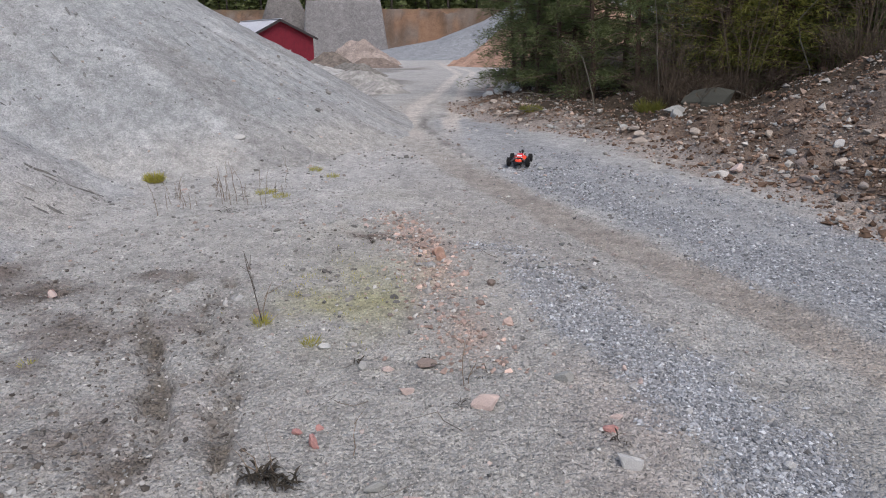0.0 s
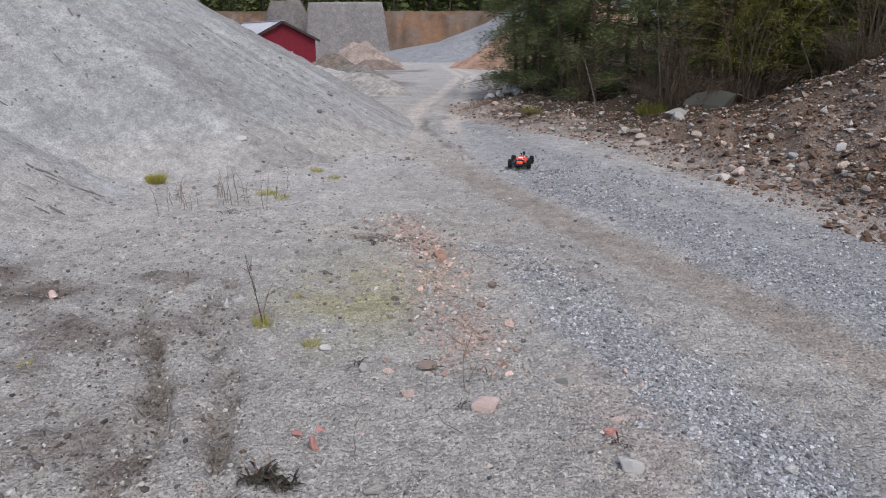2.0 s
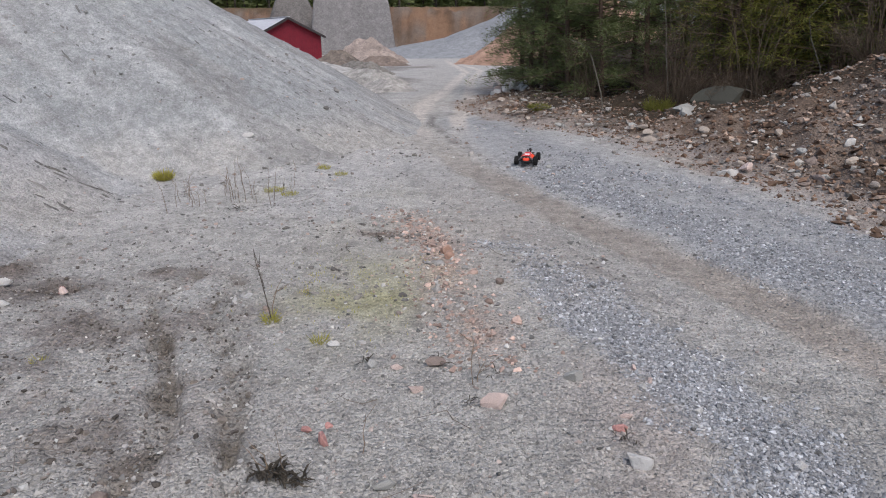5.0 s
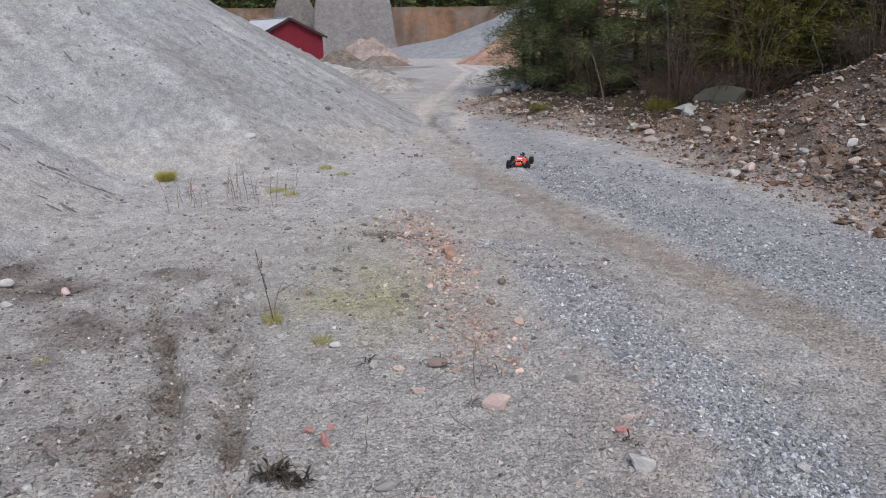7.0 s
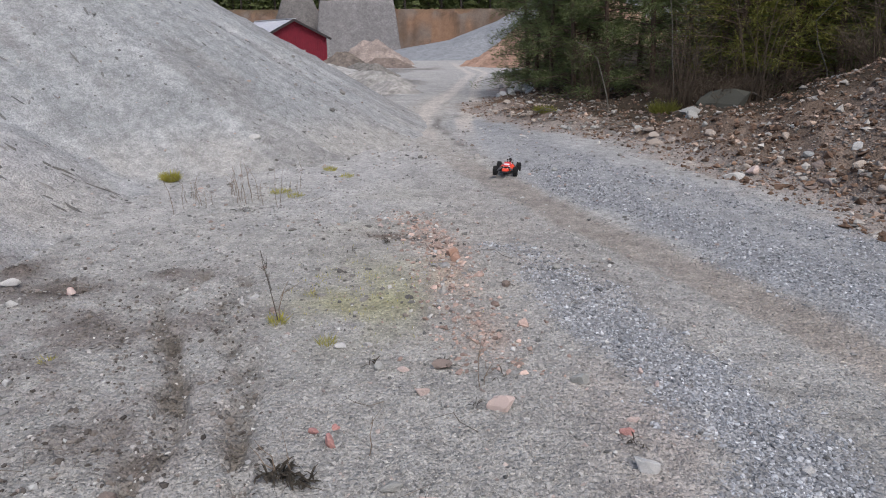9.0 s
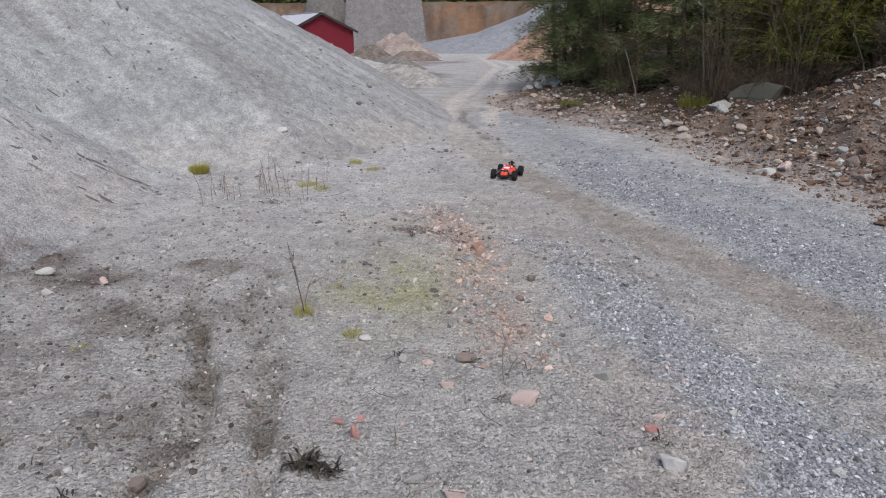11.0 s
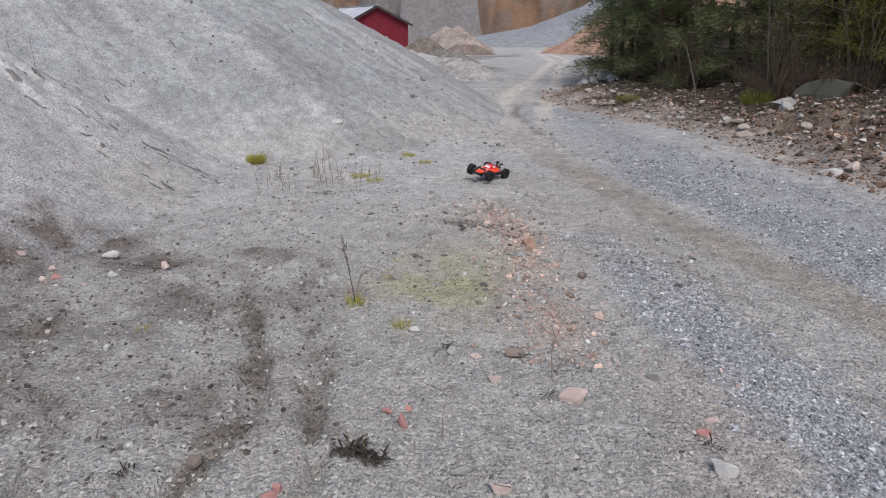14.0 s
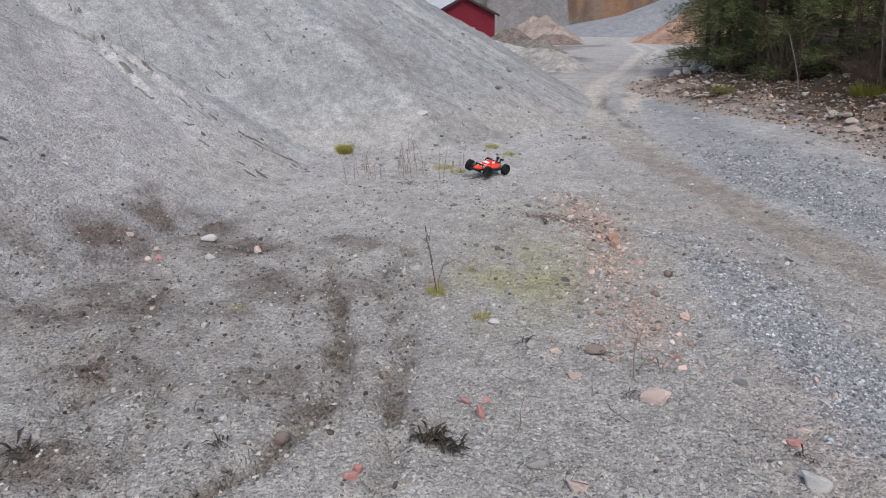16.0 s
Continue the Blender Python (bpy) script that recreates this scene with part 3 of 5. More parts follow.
rng = np.random.default_rng(4)


def sector(n, r0, r1, a0, a1, power=1.0):
    r = r0 * (r1 / r0) ** (rng.uniform(0, 1, n) ** power)
    a = np.radians(rng.uniform(a0, a1, n))
    return r * np.sin(a), r * np.cos(a)


def surface(x, y):
    return np.maximum(ground_z(x, y), pile_z(x, y))


# fine chips over the whole yard and the foot of the pile
x, y = sector(72000, 1.4, 7, -52, 36)
keep = (np.abs(x - line_x(y, TRACK)) > 0.10 + 0.2 * rng.uniform(0, 1, len(x))) | (rng.uniform(0, 1, len(x)) < 0.15)
x, y = x[keep], y[keep]
on = pile_z(x, y) > ground_z(x, y)
col = np.where(on[:, None], zones(x, y, True), zones(x, y)) * 1.02
size = np.clip(rng.lognormal(math.log(0.0088), 0.35, len(x)), 0.004, 0.022) * (0.8 + 0.11 * np.hypot(x, y))
scatter("gravel", "loose grey crushed stone chips on the yard", x, y, surface(x, y), size, col, rng)
# coarse blue-grey stone beside the wheel track
x, y = sector(70000, 1.6, 8.5, -5, 36)
on_track = np.abs(x - line_x(y, TRACK)) < 0.2
ok = (rng.uniform(0, 1, len(x)) < coarse_mask(x, y) * 1.1) & (bank_d(x, y) < -0.3) & ~on_track
x, y = x[ok][:26000], y[ok][:26000]
size = np.clip(rng.lognormal(math.log(0.0132), 0.36, len(x)), 0.007, 0.03) * (0.75 + 0.1 * np.hypot(x, y))
col = np.array((0.372, 0.378, 0.385)) * rng.uniform(0.5, 1.45, (len(x), 1))
scatter("coarse_gravel", "blue-grey coarse crushed stone along the track", x, y, surface(x, y), size, col, rng)
# pinkish stones in the strip between the wheel marks
y = rng.uniform(2.7, 5.6, 900)
x = line_x(y, [(2.6, 0.25), (3.07, 0.15), (3.67, -0.03), (4.56, -0.08), (5.07, -0.28), (6, -0.5)]) + rng.normal(0, 0.15, 900)
size = np.clip(rng.lognormal(math.log(0.021), 0.45, 900), 0.012, 0.07)
col = np.where(rng.uniform(0, 1, (900, 1)) < 0.7, (0.47, 0.345, 0.285), (0.42, 0.40, 0.37)) * rng.uniform(0.6, 1.25, (900, 1))
scatter("pink_gravel", "loose pinkish granite chips in a strip", x, y, surface(x, y), size, col, rng, (ICO_V, ICO_F))
# small light and dark stones all over
x, y = sector(5200, 1.5, 11, -52, 34)
size = np.clip(rng.lognormal(math.log(0.0125), 0.4, len(x)), 0.007, 0.05) * (0.75 + 0.11 * np.hypot(x, y))
pick = rng.uniform(0, 1, (len(x), 1))
col = np.where(pick < 0.3, (0.46, 0.45, 0.42), np.where(pick < 0.78, (0.20, 0.195, 0.185), (0.36, 0.30, 0.265)))
scatter("pebbles", "scattered small stones of mixed grey and pink", x, y, surface(x, y), size, col, rng)
# flat clods that break the smooth mid ground, the slope and the slip scarps
x, y = sector(5200, 3.5, 14, -52, 20)
low = fbm(x * 1.1, y * 1.1, 3, 19)
ok = (bank_d(x, y) < -0.5) & (np.abs(x - line_x(y, TRACK)) > 0.25) & (rng.uniform(0, 1, len(x)) < 0.35 + 1.6 * low) & ~((x < -3.2) & (y > 4.5))
x, y = x[ok], y[ok]
size = np.clip(rng.lognormal(math.log(0.022), 0.45, len(x)), 0.012, 0.075) * (0.75 + 0.06 * np.hypot(x, y))
pick = rng.uniform(0, 1, (len(x), 1))
col = np.where(pick < 0.6, (0.24, 0.225, 0.205), np.where(pick < 0.85, (0.46, 0.45, 0.43), (0.42, 0.33, 0.28))) * rng.uniform(0.75, 1.2, (len(x), 1))
scatter("gravel_clods", "flat clods and stones lying on the packed gravel", x, y, surface(x, y), size, col, rng, (ICO_V, ICO_F), 0.45)


def slip_pieces(name, label, x, y, turn, length, width, thick, colour):
    """Long thin lips of gravel along the slips of a slope, as one mesh."""
    n, k = len(x), len(ICO_V)
    v = ICO_V[None] * (1 + 0.4 * rng.uniform(-1, 1, (n, k, 1))) * np.stack([length, width, thick], 1)[:, None] / 2
    c, sn = np.cos(turn)[:, None], np.sin(turn)[:, None]
    X, Y = v[:, :, 0] * c - v[:, :, 1] * sn + x[:, None], v[:, :, 0] * sn + v[:, :, 1] * c + y[:, None]
    Z = surface(X.ravel(), Y.ravel()).reshape(n, k) + v[:, :, 2]
    faces = (ICO_F[None] + (np.arange(n) * k)[:, None, None]).reshape(-1, 3)
    me = raw_mesh(name, np.stack([X, Y, Z], 2).reshape(-1, 3), faces, CHIP, smooth=False)
    zone_colours(me, np.repeat(colour, k, axis=0))
    return tagged(new(name, me), label, "gravel", kind="stuff")


qx, qy, qa = [], [], []
for pts in SCARPS:
    for (ax, ay), (bx, by) in zip(pts, pts[1:]):
        m = max(3, int(math.hypot(bx - ax, by - ay) * 9))
        t = rng.uniform(0, 1, m)
        qx.append(ax + t * (bx - ax) + rng.normal(0, 0.04, m)), qy.append(ay + t * (by - ay) + rng.normal(0, 0.07, m))
        qa.append(np.full(m, math.atan2(by - ay, bx - ax)) + rng.normal(0, 0.12, m))
qx, qy, qa = np.concatenate(qx), np.concatenate(qy), np.concatenate(qa)
m = len(qx)
# dark pieces: bare damp gravel, with the shade under slip lips in their colour
slip_pieces("slip_marks", "damp gravel along slips of the slope, overhang shade in its colour", qx, qy, qa, rng.lognormal(math.log(0.13), 0.5, m), rng.uniform(0.02, 0.05, m), rng.uniform(0.012, 0.03, m),
            np.array((0.20, 0.188, 0.172)) * rng.uniform(0.7, 1.4, (m, 1)))
# short slips over the flank of the cone, running downhill towards the track
qx, qy = rng.uniform(-5.5, -0.8, 420), rng.uniform(5.6, 10.5, 420)
ok = (pile_z(qx, qy) > 0.12) & (fbm(qx * 0.9, qy * 0.9, 3, 94) > -0.05)
qx, qy = qx[ok], qy[ok]
m = len(qx)
qa = np.arctan2(qy - PILE_C[1], qx - PILE_C[0]) + rng.normal(0, 0.3, m)
slip_pieces("slip_marks", "small dark slips on the flank of the gravel cone", qx, qy, qa, rng.lognormal(math.log(0.06), 0.4, m), rng.uniform(0.015, 0.035, m), rng.uniform(0.008, 0.018, m),
            np.array((0.25, 0.245, 0.232)) * rng.uniform(0.75, 1.25, (m, 1)))
# rubble of the bank
x, y = sector(52000, 4.5, 17, 0, 44)
d = bank_d(x, y)
ok = (d > -0.45) & (d < 3.0) & (rng.uniform(0, 1, len(x)) < np.where(d < 0, 0.3, 0.85))
x, y = x[ok], y[ok]
size = np.clip(rng.lognormal(math.log(0.033), 0.55, len(x)), 0.014, 0.12)
pick = rng.uniform(0, 1, (len(x), 1))
col = np.where(pick < 0.52, (0.20, 0.128, 0.088), np.where(pick < 0.78, (0.40, 0.30, 0.235), (0.43, 0.40, 0.36))) * rng.uniform(0.5, 1.1, (len(x), 1))
scatter("rubble", "brown earth clods and broken stones on the bank", x, y, surface(x, y), size, col, rng)


# dark clods in the ruts and the disturbed soil
cx, cy = [], []
for r in RUTS:
    for (ax, ay), (bx, by) in zip(r, r[1:]):
        t = rng.uniform(0, 1, 30)
        cx.append(ax + t * (bx - ax) + rng.normal(0, 0.05, 30))
        cy.append(ay + t * (by - ay) + rng.normal(0, 0.05, 30))
ax, ay = sector(16000, 1.4, 5.2, -62, -18)
ok = rng.uniform(0, 1, 16000) < dirt_mask(ax, ay) * 0.5 + churned(ax, ay) * 0.22
cx.append(ax[ok]), cy.append(ay[ok])
t = rng.normal(0, 0.3, 120)
cx.append(-0.4 + t * 0.9), cy.append(4.8 - 0.27 * t + rng.normal(0, 0.07, 120))
x, y = np.concatenate(cx), np.concatenate(cy)
size = np.clip(rng.lognormal(math.log(0.015), 0.4, len(x)), 0.008, 0.034)
col = np.where(rng.uniform(0, 1, (len(x), 1)) < 0.72, (0.15, 0.13, 0.112), (0.36, 0.34, 0.315)) * rng.uniform(0.6, 1.4, (len(x), 1))
scatter("soil_clods", "dark damp soil clods in the wheel ruts", x, y, surface(x, y), size, col, rng, (ICO_V, ICO_F), category="soil")


def rock_mesh(seed, subdiv=2):
    """A broken stone with flat facets and worn corners."""
    b = bmesh.new()
    bmesh.ops.create_icosphere(b, subdivisions=subdiv, radius=1.0)
    rr = random.Random(seed)
    planes = [(Vector((rr.gauss(0, 1), rr.gauss(0, 1), rr.gauss(0, 1))).normalized(), rr.uniform(0.40, 0.72)) for _ in range(11)]
    for v in b.verts:
        for nrm, dd in planes:
            e = v.co.dot(nrm) - dd
            if e > 0:
                v.co -= nrm * e * 0.92
        v.co *= 1 + 0.10 * noise.noise(v.co * 2.3 + Vector((seed, 0, 0))) + 0.08 * noise.noise(v.co * 6 + Vector((0, seed, 0)))
    me = bpy.data.meshes.new("rock")
    b.to_mesh(me)
    b.free()
    for p in me.polygons:
        p.use_smooth = subdiv > 2
    return me


ROCK_TONES = {
    "pink": stone_material("pink_granite", 0.85, 1.15, (0.60, 0.475, 0.425)),
    "red": stone_material("red_granite", 0.85, 1.15, (0.50, 0.265, 0.235)),
    "grey": stone_material("grey_stone", 0.85, 1.15, (0.36, 0.355, 0.33)),
    "pale": stone_material("pale_stone", 0.85, 1.15, (0.54, 0.525, 0.50)),
    "orange": stone_material("orange_granite", 0.85, 1.15, (0.50, 0.32, 0.24)),
    "tan": stone_material("tan_stone", 0.85, 1.15, (0.38, 0.325, 0.275)),
    "brown": stone_material("brown_stone", 0.85, 1.15, (0.25, 0.20, 0.172)),
    "dark": stone_material("dark_stone", 0.85, 1.15, (0.06, 0.06, 0.05)),
}
ROCK_LABELS = {
    "pink": "broken pink granite rock lying on gravel", "red": "small red granite rock lying on gravel",
    "grey": "rough grey stone lying on the ground", "pale": "pale whitish stone lying on the slope",
    "orange": "orange-tinted granite rock on the track", "brown": "brown broken stone half sunk in soil", "tan": "tan broken stone lying on the earth bank",
    "dark": "dark mossy boulder under the trees"}
rock_cache = {}
rock_id = 0


def rock(x, y, sx, sy, sz, tone, turn=0.0, seed=None, subdiv=2, group=""):
    global rock_id
    rock_id += 1
    key = (tone, rock_id % 9 if seed is None else seed, subdiv)
    if key not in rock_cache:
        me = rock_mesh(key[1] * 7 + len(tone), subdiv)
        me.materials.append(ROCK_TONES[tone])
        rock_cache[key] = me
    z = float(surface(np.array([x]), np.array([y]))[0])
    ob = new("boulder" if sx > 0.6 else "rock", rock_cache[key])
    ob.matrix_world = pose(x, y, z + sz * 0.3, 0, 0, turn) @ Matrix.Diagonal((sx / 1.45, sy / 1.45, sz / 1.15, 1))
    return tagged(ob, ROCK_LABELS[tone], "boulder" if sx > 0.6 else "rock", group)


for row in ((0.20, 2.45, 0.135, 0.08, 0.06, "pink", 10), (0.69, 2.06, 0.085, 0.06, 0.05, "pale", -20), (-0.45, 2.18, 0.06, 0.045, 0.045, "red", 100),
            (-0.53, 2.26, 0.035, 0.03, 0.025, "red", 0), (-0.45, 2.30, 0.03, 0.03, 0.02, "red", 60), (-0.02, 4.40, 0.10, 0.08, 0.07, "orange", 20),
            (0.0, 4.28, 0.09, 0.06, 0.06, "orange", 70), (0.57, 2.66, 0.085, 0.07, 0.05, "grey", 15), (0.68, 2.27, 0.055, 0.04, 0.03, "red", 0),
            (0.72, 2.36, 0.06, 0.03, 0.02, "pink", 0), (-0.13, 2.56, 0.06, 0.04, 0.03, "pink", 10), (-0.23, 2.76, 0.055, 0.04, 0.03, "pink", 0),
            (-0.34, 2.77, 0.07, 0.05, 0.035, "grey", 0), (-0.05, 2.79, 0.10, 0.06, 0.04, "brown", 0), (0.31, 3.83, 0.06, 0.04, 0.03, "brown", 0),
            (0.67, 4.15, 0.06, 0.05, 0.035, "grey", 0), (-1.15, 1.87, 0.07, 0.055, 0.05, "brown", 40), (-2.70, 3.71, 0.10, 0.06, 0.045, "pale", 10),
            (-1.95, 2.57, 0.05, 0.04, 0.03, "pale", 0), (-0.06, 1.85, 0.07, 0.05, 0.035, "pink", 0), (-2.28, 3.63, 0.05, 0.045, 0.035, "red", 0), (-2.88, 3.32, 0.06, 0.04, 0.03, "pink", 20), (-2.82, 3.36, 0.05, 0.04, 0.03, "red", 70), (-2.49, 3.43, 0.06, 0.04, 0.03, "pale", 30), (-2.95, 3.5, 0.045, 0.035, 0.03, "pink", 50), (-2.6, 3.3, 0.04, 0.035, 0.025, "pink", 10), (-0.79, 1.71, 0.05, 0.04, 0.03, "red", 30), (0.3, 2.35, 0.03, 0.03, 0.02, "pale", 0), (1.02, 2.4, 0.045, 0.035, 0.025, "pale", 40), (1.25, 2.05, 0.04, 0.04, 0.03, "pale", 10), (0.85, 2.75, 0.035, 0.03, 0.02, "pink", 10), (0.9, 2.66, 0.035, 0.03, 0.02, "pink", 70),
            (-2.25, 3.6, 0.05, 0.05, 0.04, "pink", 0), (-0.55, 2.98, 0.06, 0.04, 0.025, "pale", 0), (-0.42, 3.0, 0.05, 0.03, 0.025, "pale", 0),
            (-0.2, 1.93, 0.07, 0.05, 0.03, "grey", 0), (-0.78, 1.75, 0.04, 0.03, 0.03, "red", 0), (-3.2, 3.55, 0.06, 0.04, 0.03, "pink", 0),
            (-0.62, 2.5, 0.025, 0.02, 0.02, "pale", 0),
            (-0.9, 5.2, 0.06, 0.05, 0.03, "grey", 0), (-0.85, 5.6, 0.06, 0.05, 0.03, "grey", 30),
            (-0.6, 5.1, 0.05, 0.04, 0.03, "pink", 0), (1.08, 7.35, 0.07, 0.05, 0.04, "grey", 0)):
    row = (*row[:2], row[2] * 0.95, row[3] * 0.85, row[4] * 1.05, *row[5:])
    rock(*row, group="loose rocks on the yard")
# stones on the bank
rock(2.92, 6.95, 0.21, 0.11, 0.08, "pale", 5)
rock(3.12, 7.02, 0.14, 0.12, 0.09, "pink", 25)
rock(3.95, 6.7, 0.12, 0.09, 0.08, "pale", 25)
rock(3.9, 10.3, 0.85, 0.6, 0.30, "dark", 15, 1, 2)
rock(3.35, 9.9, 0.3, 0.22, 0.14, "grey", 0)
rock(3.3, 9.6, 0.30, 0.2, 0.16, "grey", 0)
rr = random.Random(12)
for i in range(170):
    yy = rr.uniform(4.8, 13.6)
    dd = abs(rr.gauss(0.1, 0.9)) if i % 3 else rr.uniform(0.0, 0.5)
    xx = float(line_x(yy, BANK_FOOT)) + dd
    s = rr.choice((0.04, 0.05, 0.06, 0.07, 0.10)) * rr.uniform(0.8, 1.25)
    rock(xx, yy, s * rr.uniform(1.0, 1.8), s * 0.8, s * rr.uniform(0.4, 0.7), rr.choice(("tan", "grey", "brown", "tan", "brown", "grey", "tan")), rr.uniform(0, 180), group="stones on the bank")
for i in range(26):
    yy = rr.uniform(15, 24)
    rock(float(line_x(yy, BANK_FOOT)) + rr.uniform(0, 0.9), yy, rr.uniform(0.12, 0.34), rr.uniform(0.1, 0.3), rr.uniform(0.1, 0.22), rr.choice(("pale", "pink", "pale", "grey")), rr.uniform(0, 180), group="stones on the bank")

# ---- trees on the bank ----
BARK = simple("pine_bark", (0.055, 0.04, 0.03), (0.13, 0.085, 0.06), 30, 0.95, bump=0.8)
GREY_BARK = simple("grey_twig_bark", (0.10, 0.085, 0.07), (0.19, 0.165, 0.14), 40, 0.9, bump=0.4)


def needle_material(name, c1, c2):
    m, n, l, b = nodes_of(name)
    geo, info, no, tc = n.new("ShaderNodeNewGeometry"), n.new("ShaderNodeObjectInfo"), n.new("ShaderNodeTexNoise"), n.new("ShaderNodeTexCoord")
    no.inputs["Scale"].default_value = 1.6
    l.new(tc.outputs["Object"], no.inputs["Vector"])
    mix = n.new("ShaderNodeMix")
    mix.data_type = "RGBA"
    mix.inputs["A"].default_value, mix.inputs["B"].default_value = (*c1, 1), (*c2, 1)
    av = n.new("ShaderNodeMath")
    av.operation = "MULTIPLY_ADD"
    av.inputs[1].default_value = 0.6
    l.new(geo.outputs["Random Per Island"], av.inputs[0])
    sub = n.new("ShaderNodeMath")
    sub.operation = "MULTIPLY_ADD"
    sub.inputs[1].default_value, sub.inputs[2].default_value = 1.2, -0.4
    l.new(no.outputs[0], sub.inputs[0])
    l.new(sub.outputs[0], av.inputs[2])
    l.new(av.outputs[0], mix.inputs["Factor"])
    l.new(mix.outputs["Result"], b.inputs["Base Color"])
    b.inputs["Roughness"].default_value = 0.6
    b.inputs["Specular IOR Level"].default_value = 0.25
    tr, mx = n.new("ShaderNodeBsdfTranslucent"), n.new("ShaderNodeMixShader")
    mx.inputs[0].default_value = 0.4
    l.new(mix.outputs["Result"], tr.inputs[0])
    l.new(b.outputs[0], mx.inputs[1])
    l.new(tr.outputs[0], mx.inputs[2])
    l.new(mx.outputs[0], n["Material Output"].inputs[0])
    return m


NEEDLES = needle_material("dark_needles", (0.085, 0.108, 0.046), (0.20, 0.235, 0.09))
NEEDLES_LIGHT = needle_material("yellow_green_needles", (0.14, 0.145, 0.035), (0.30, 0.29, 0.07))
MOSS = needle_material("yellow_green_moss", (0.26, 0.25, 0.05), (0.58, 0.52, 0.12))


def tube(verts, faces, pts, r0, r1, sides=5):
    """A tapered limb along points, as plain lists."""
    base = len(verts)
    n = len(pts)
    for i, p in enumerate(pts):
        a = pts[max(i - 1, 0)]
        c = pts[min(i + 1, n - 1)]
        t = (Vector(c) - Vector(a)).normalized()
        s = t.orthogonal().normalized()
        u = t.cross(s)
        r = r0 + (r1 - r0) * i / (n - 1)
        for k in range(sides):
            q = 2 * math.pi * k / sides
            verts.append(Vector(p) + (s * math.cos(q) + u * math.sin(q)) * r)
    for i in range(n - 1):
        for k in range(sides):
            a, b = base + i * sides + k, base + i * sides + (k + 1) % sides
            faces.append((a, b, b + sides, a + sides))


def lists_mesh(name, verts, faces, material):
    me = bpy.data.meshes.new(name)
    me.from_pydata([tuple(v) for v in verts], [], faces)
    me.materials.append(material)
    return me


def spray(verts, faces, p, way, length, width, rr):
    side = way.cross(Vector((rr.uniform(-1, 1), rr.uniform(-1, 1), rr.uniform(-1, 1))))
    if side.length < 1e-4:
        return
    side = side.normalized() * width / 2
    b = len(verts)
    verts.extend((p, p + way * length * 0.45 + side, p + way * length, p + way * length * 0.45 - side))
    faces.append((b, b + 1, b + 2, b + 3))


def conifer(seed, height, spread, low, needles, per_branch, droop, label):
    """A young conifer: trunk, whorls of limbs, twigs and short needle sprays."""
    rr = random.Random(seed)
    tree = new("conifer")
    lean = Vector((rr.uniform(-0.05, 0.05), rr.uniform(-0.05, 0.05), 0))
    tv, tf, cv, cf = [], [], [], []
    axis = [Vector((0, 0, 0)) + lean * z * z * 0.3 + Vector((0.05 * math.sin(z * 1.3 + seed), 0.05 * math.cos(z + seed), z)) for z in np.linspace(-0.2, height, 9)]
    tube(tv, tf, axis, 0.03 + height * 0.007, 0.012, 7)
    z = low * 0.4
    while z < height * 0.97:
        f = z / height
        for k in range(rr.randint(4, 6)):
            a = rr.uniform(0, 2 * math.pi)
            dead = z < low
            ln = spread * (1 - f) ** 0.75 * rr.uniform(0.65, 1.15) * (0.6 if dead else 1.0)
            p0 = lean * z * z * 0.3 + Vector((0, 0, z + rr.uniform(-0.1, 0.1)))
            out = Vector((math.cos(a), math.sin(a), 0))
            pts = [p0 + out * ln * s + Vector((0, 0, (0.25 * s - droop * s * s) * ln + 0.05 * rr.uniform(-1, 1))) for s in (0, 0.35, 0.7, 1.0)]
            tube(tv, tf, pts, 0.014, 0.003, 3)
            if dead:
                for j in range(3):
                    s = rr.uniform(0.3, 0.9)
                    q = p0 + out * ln * s + Vector((0, 0, (0.25 * s - droop * s * s) * ln))
                    e = q + Vector((rr.gauss(0, 1), rr.gauss(0, 1), rr.gauss(0, 0.6))) * 0.16
                    tube(tv, tf, [q, e], 0.004, 0.002, 3)
                continue
            for j in range(per_branch):
                s = rr.uniform(0.12, 1.0) ** 0.8
                q = p0 + out * ln * s + Vector((0, 0, (0.25 * s - droop * s * s) * ln))
                fan = Vector((-out.y, out.x, 0)) * rr.gauss(0, 1)
                way = (out * 0.7 + fan * 0.8 + Vector((0, 0, rr.gauss(0.15, 0.6)))).normalized()
                q = q + fan * 0.13 * ln * (1.1 - s) + Vector((0, 0, rr.gauss(0, 0.075)))
                spray(cv, cf, q, way, rr.uniform(0.08, 0.16), rr.uniform(0.009, 0.016), rr)
        z += rr.uniform(0.16, 0.27)
    tr = new("trunk", lists_mesh("trunk", tv, tf, BARK))
    tr.parent = tree
    cr = new("crown", lists_mesh("crown", cv, cf, needles))
    cr.parent = tree
    return tagged(tree, label, "tree", "trees on the bank")


def top_of(x, y):
    return float(surface(np.array([float(x)]), np.array([float(y)]))[0])


def stand(ob, x, y, turn=0.0, dz=0.0, size=1.0):
    m = pose(x, y, top_of(x, y) + dz, 0, 0, turn)
    c = copy_thing(ob, m)
    c.scale = (size, size, size)
    return c


SPRUCE = "dense dark green young spruce on the bank"
PINE = "yellow-green young pine on the earth bank"
THIN = "slender dark pine with dead lower limbs"
kinds = [conifer(1, 4.6, 1.3, 0.05, NEEDLES, 104, 0.28, SPRUCE), conifer(2, 6.2, 1.45, 0.35, NEEDLES, 58, 0.25, THIN),
         conifer(3, 5.2, 1.5, 0.55, NEEDLES_LIGHT, 78, 0.12, PINE), conifer(4, 7.0, 1.4, 0.3, NEEDLES, 42, 0.2, THIN)]
first = {}
rt = random.Random(5)


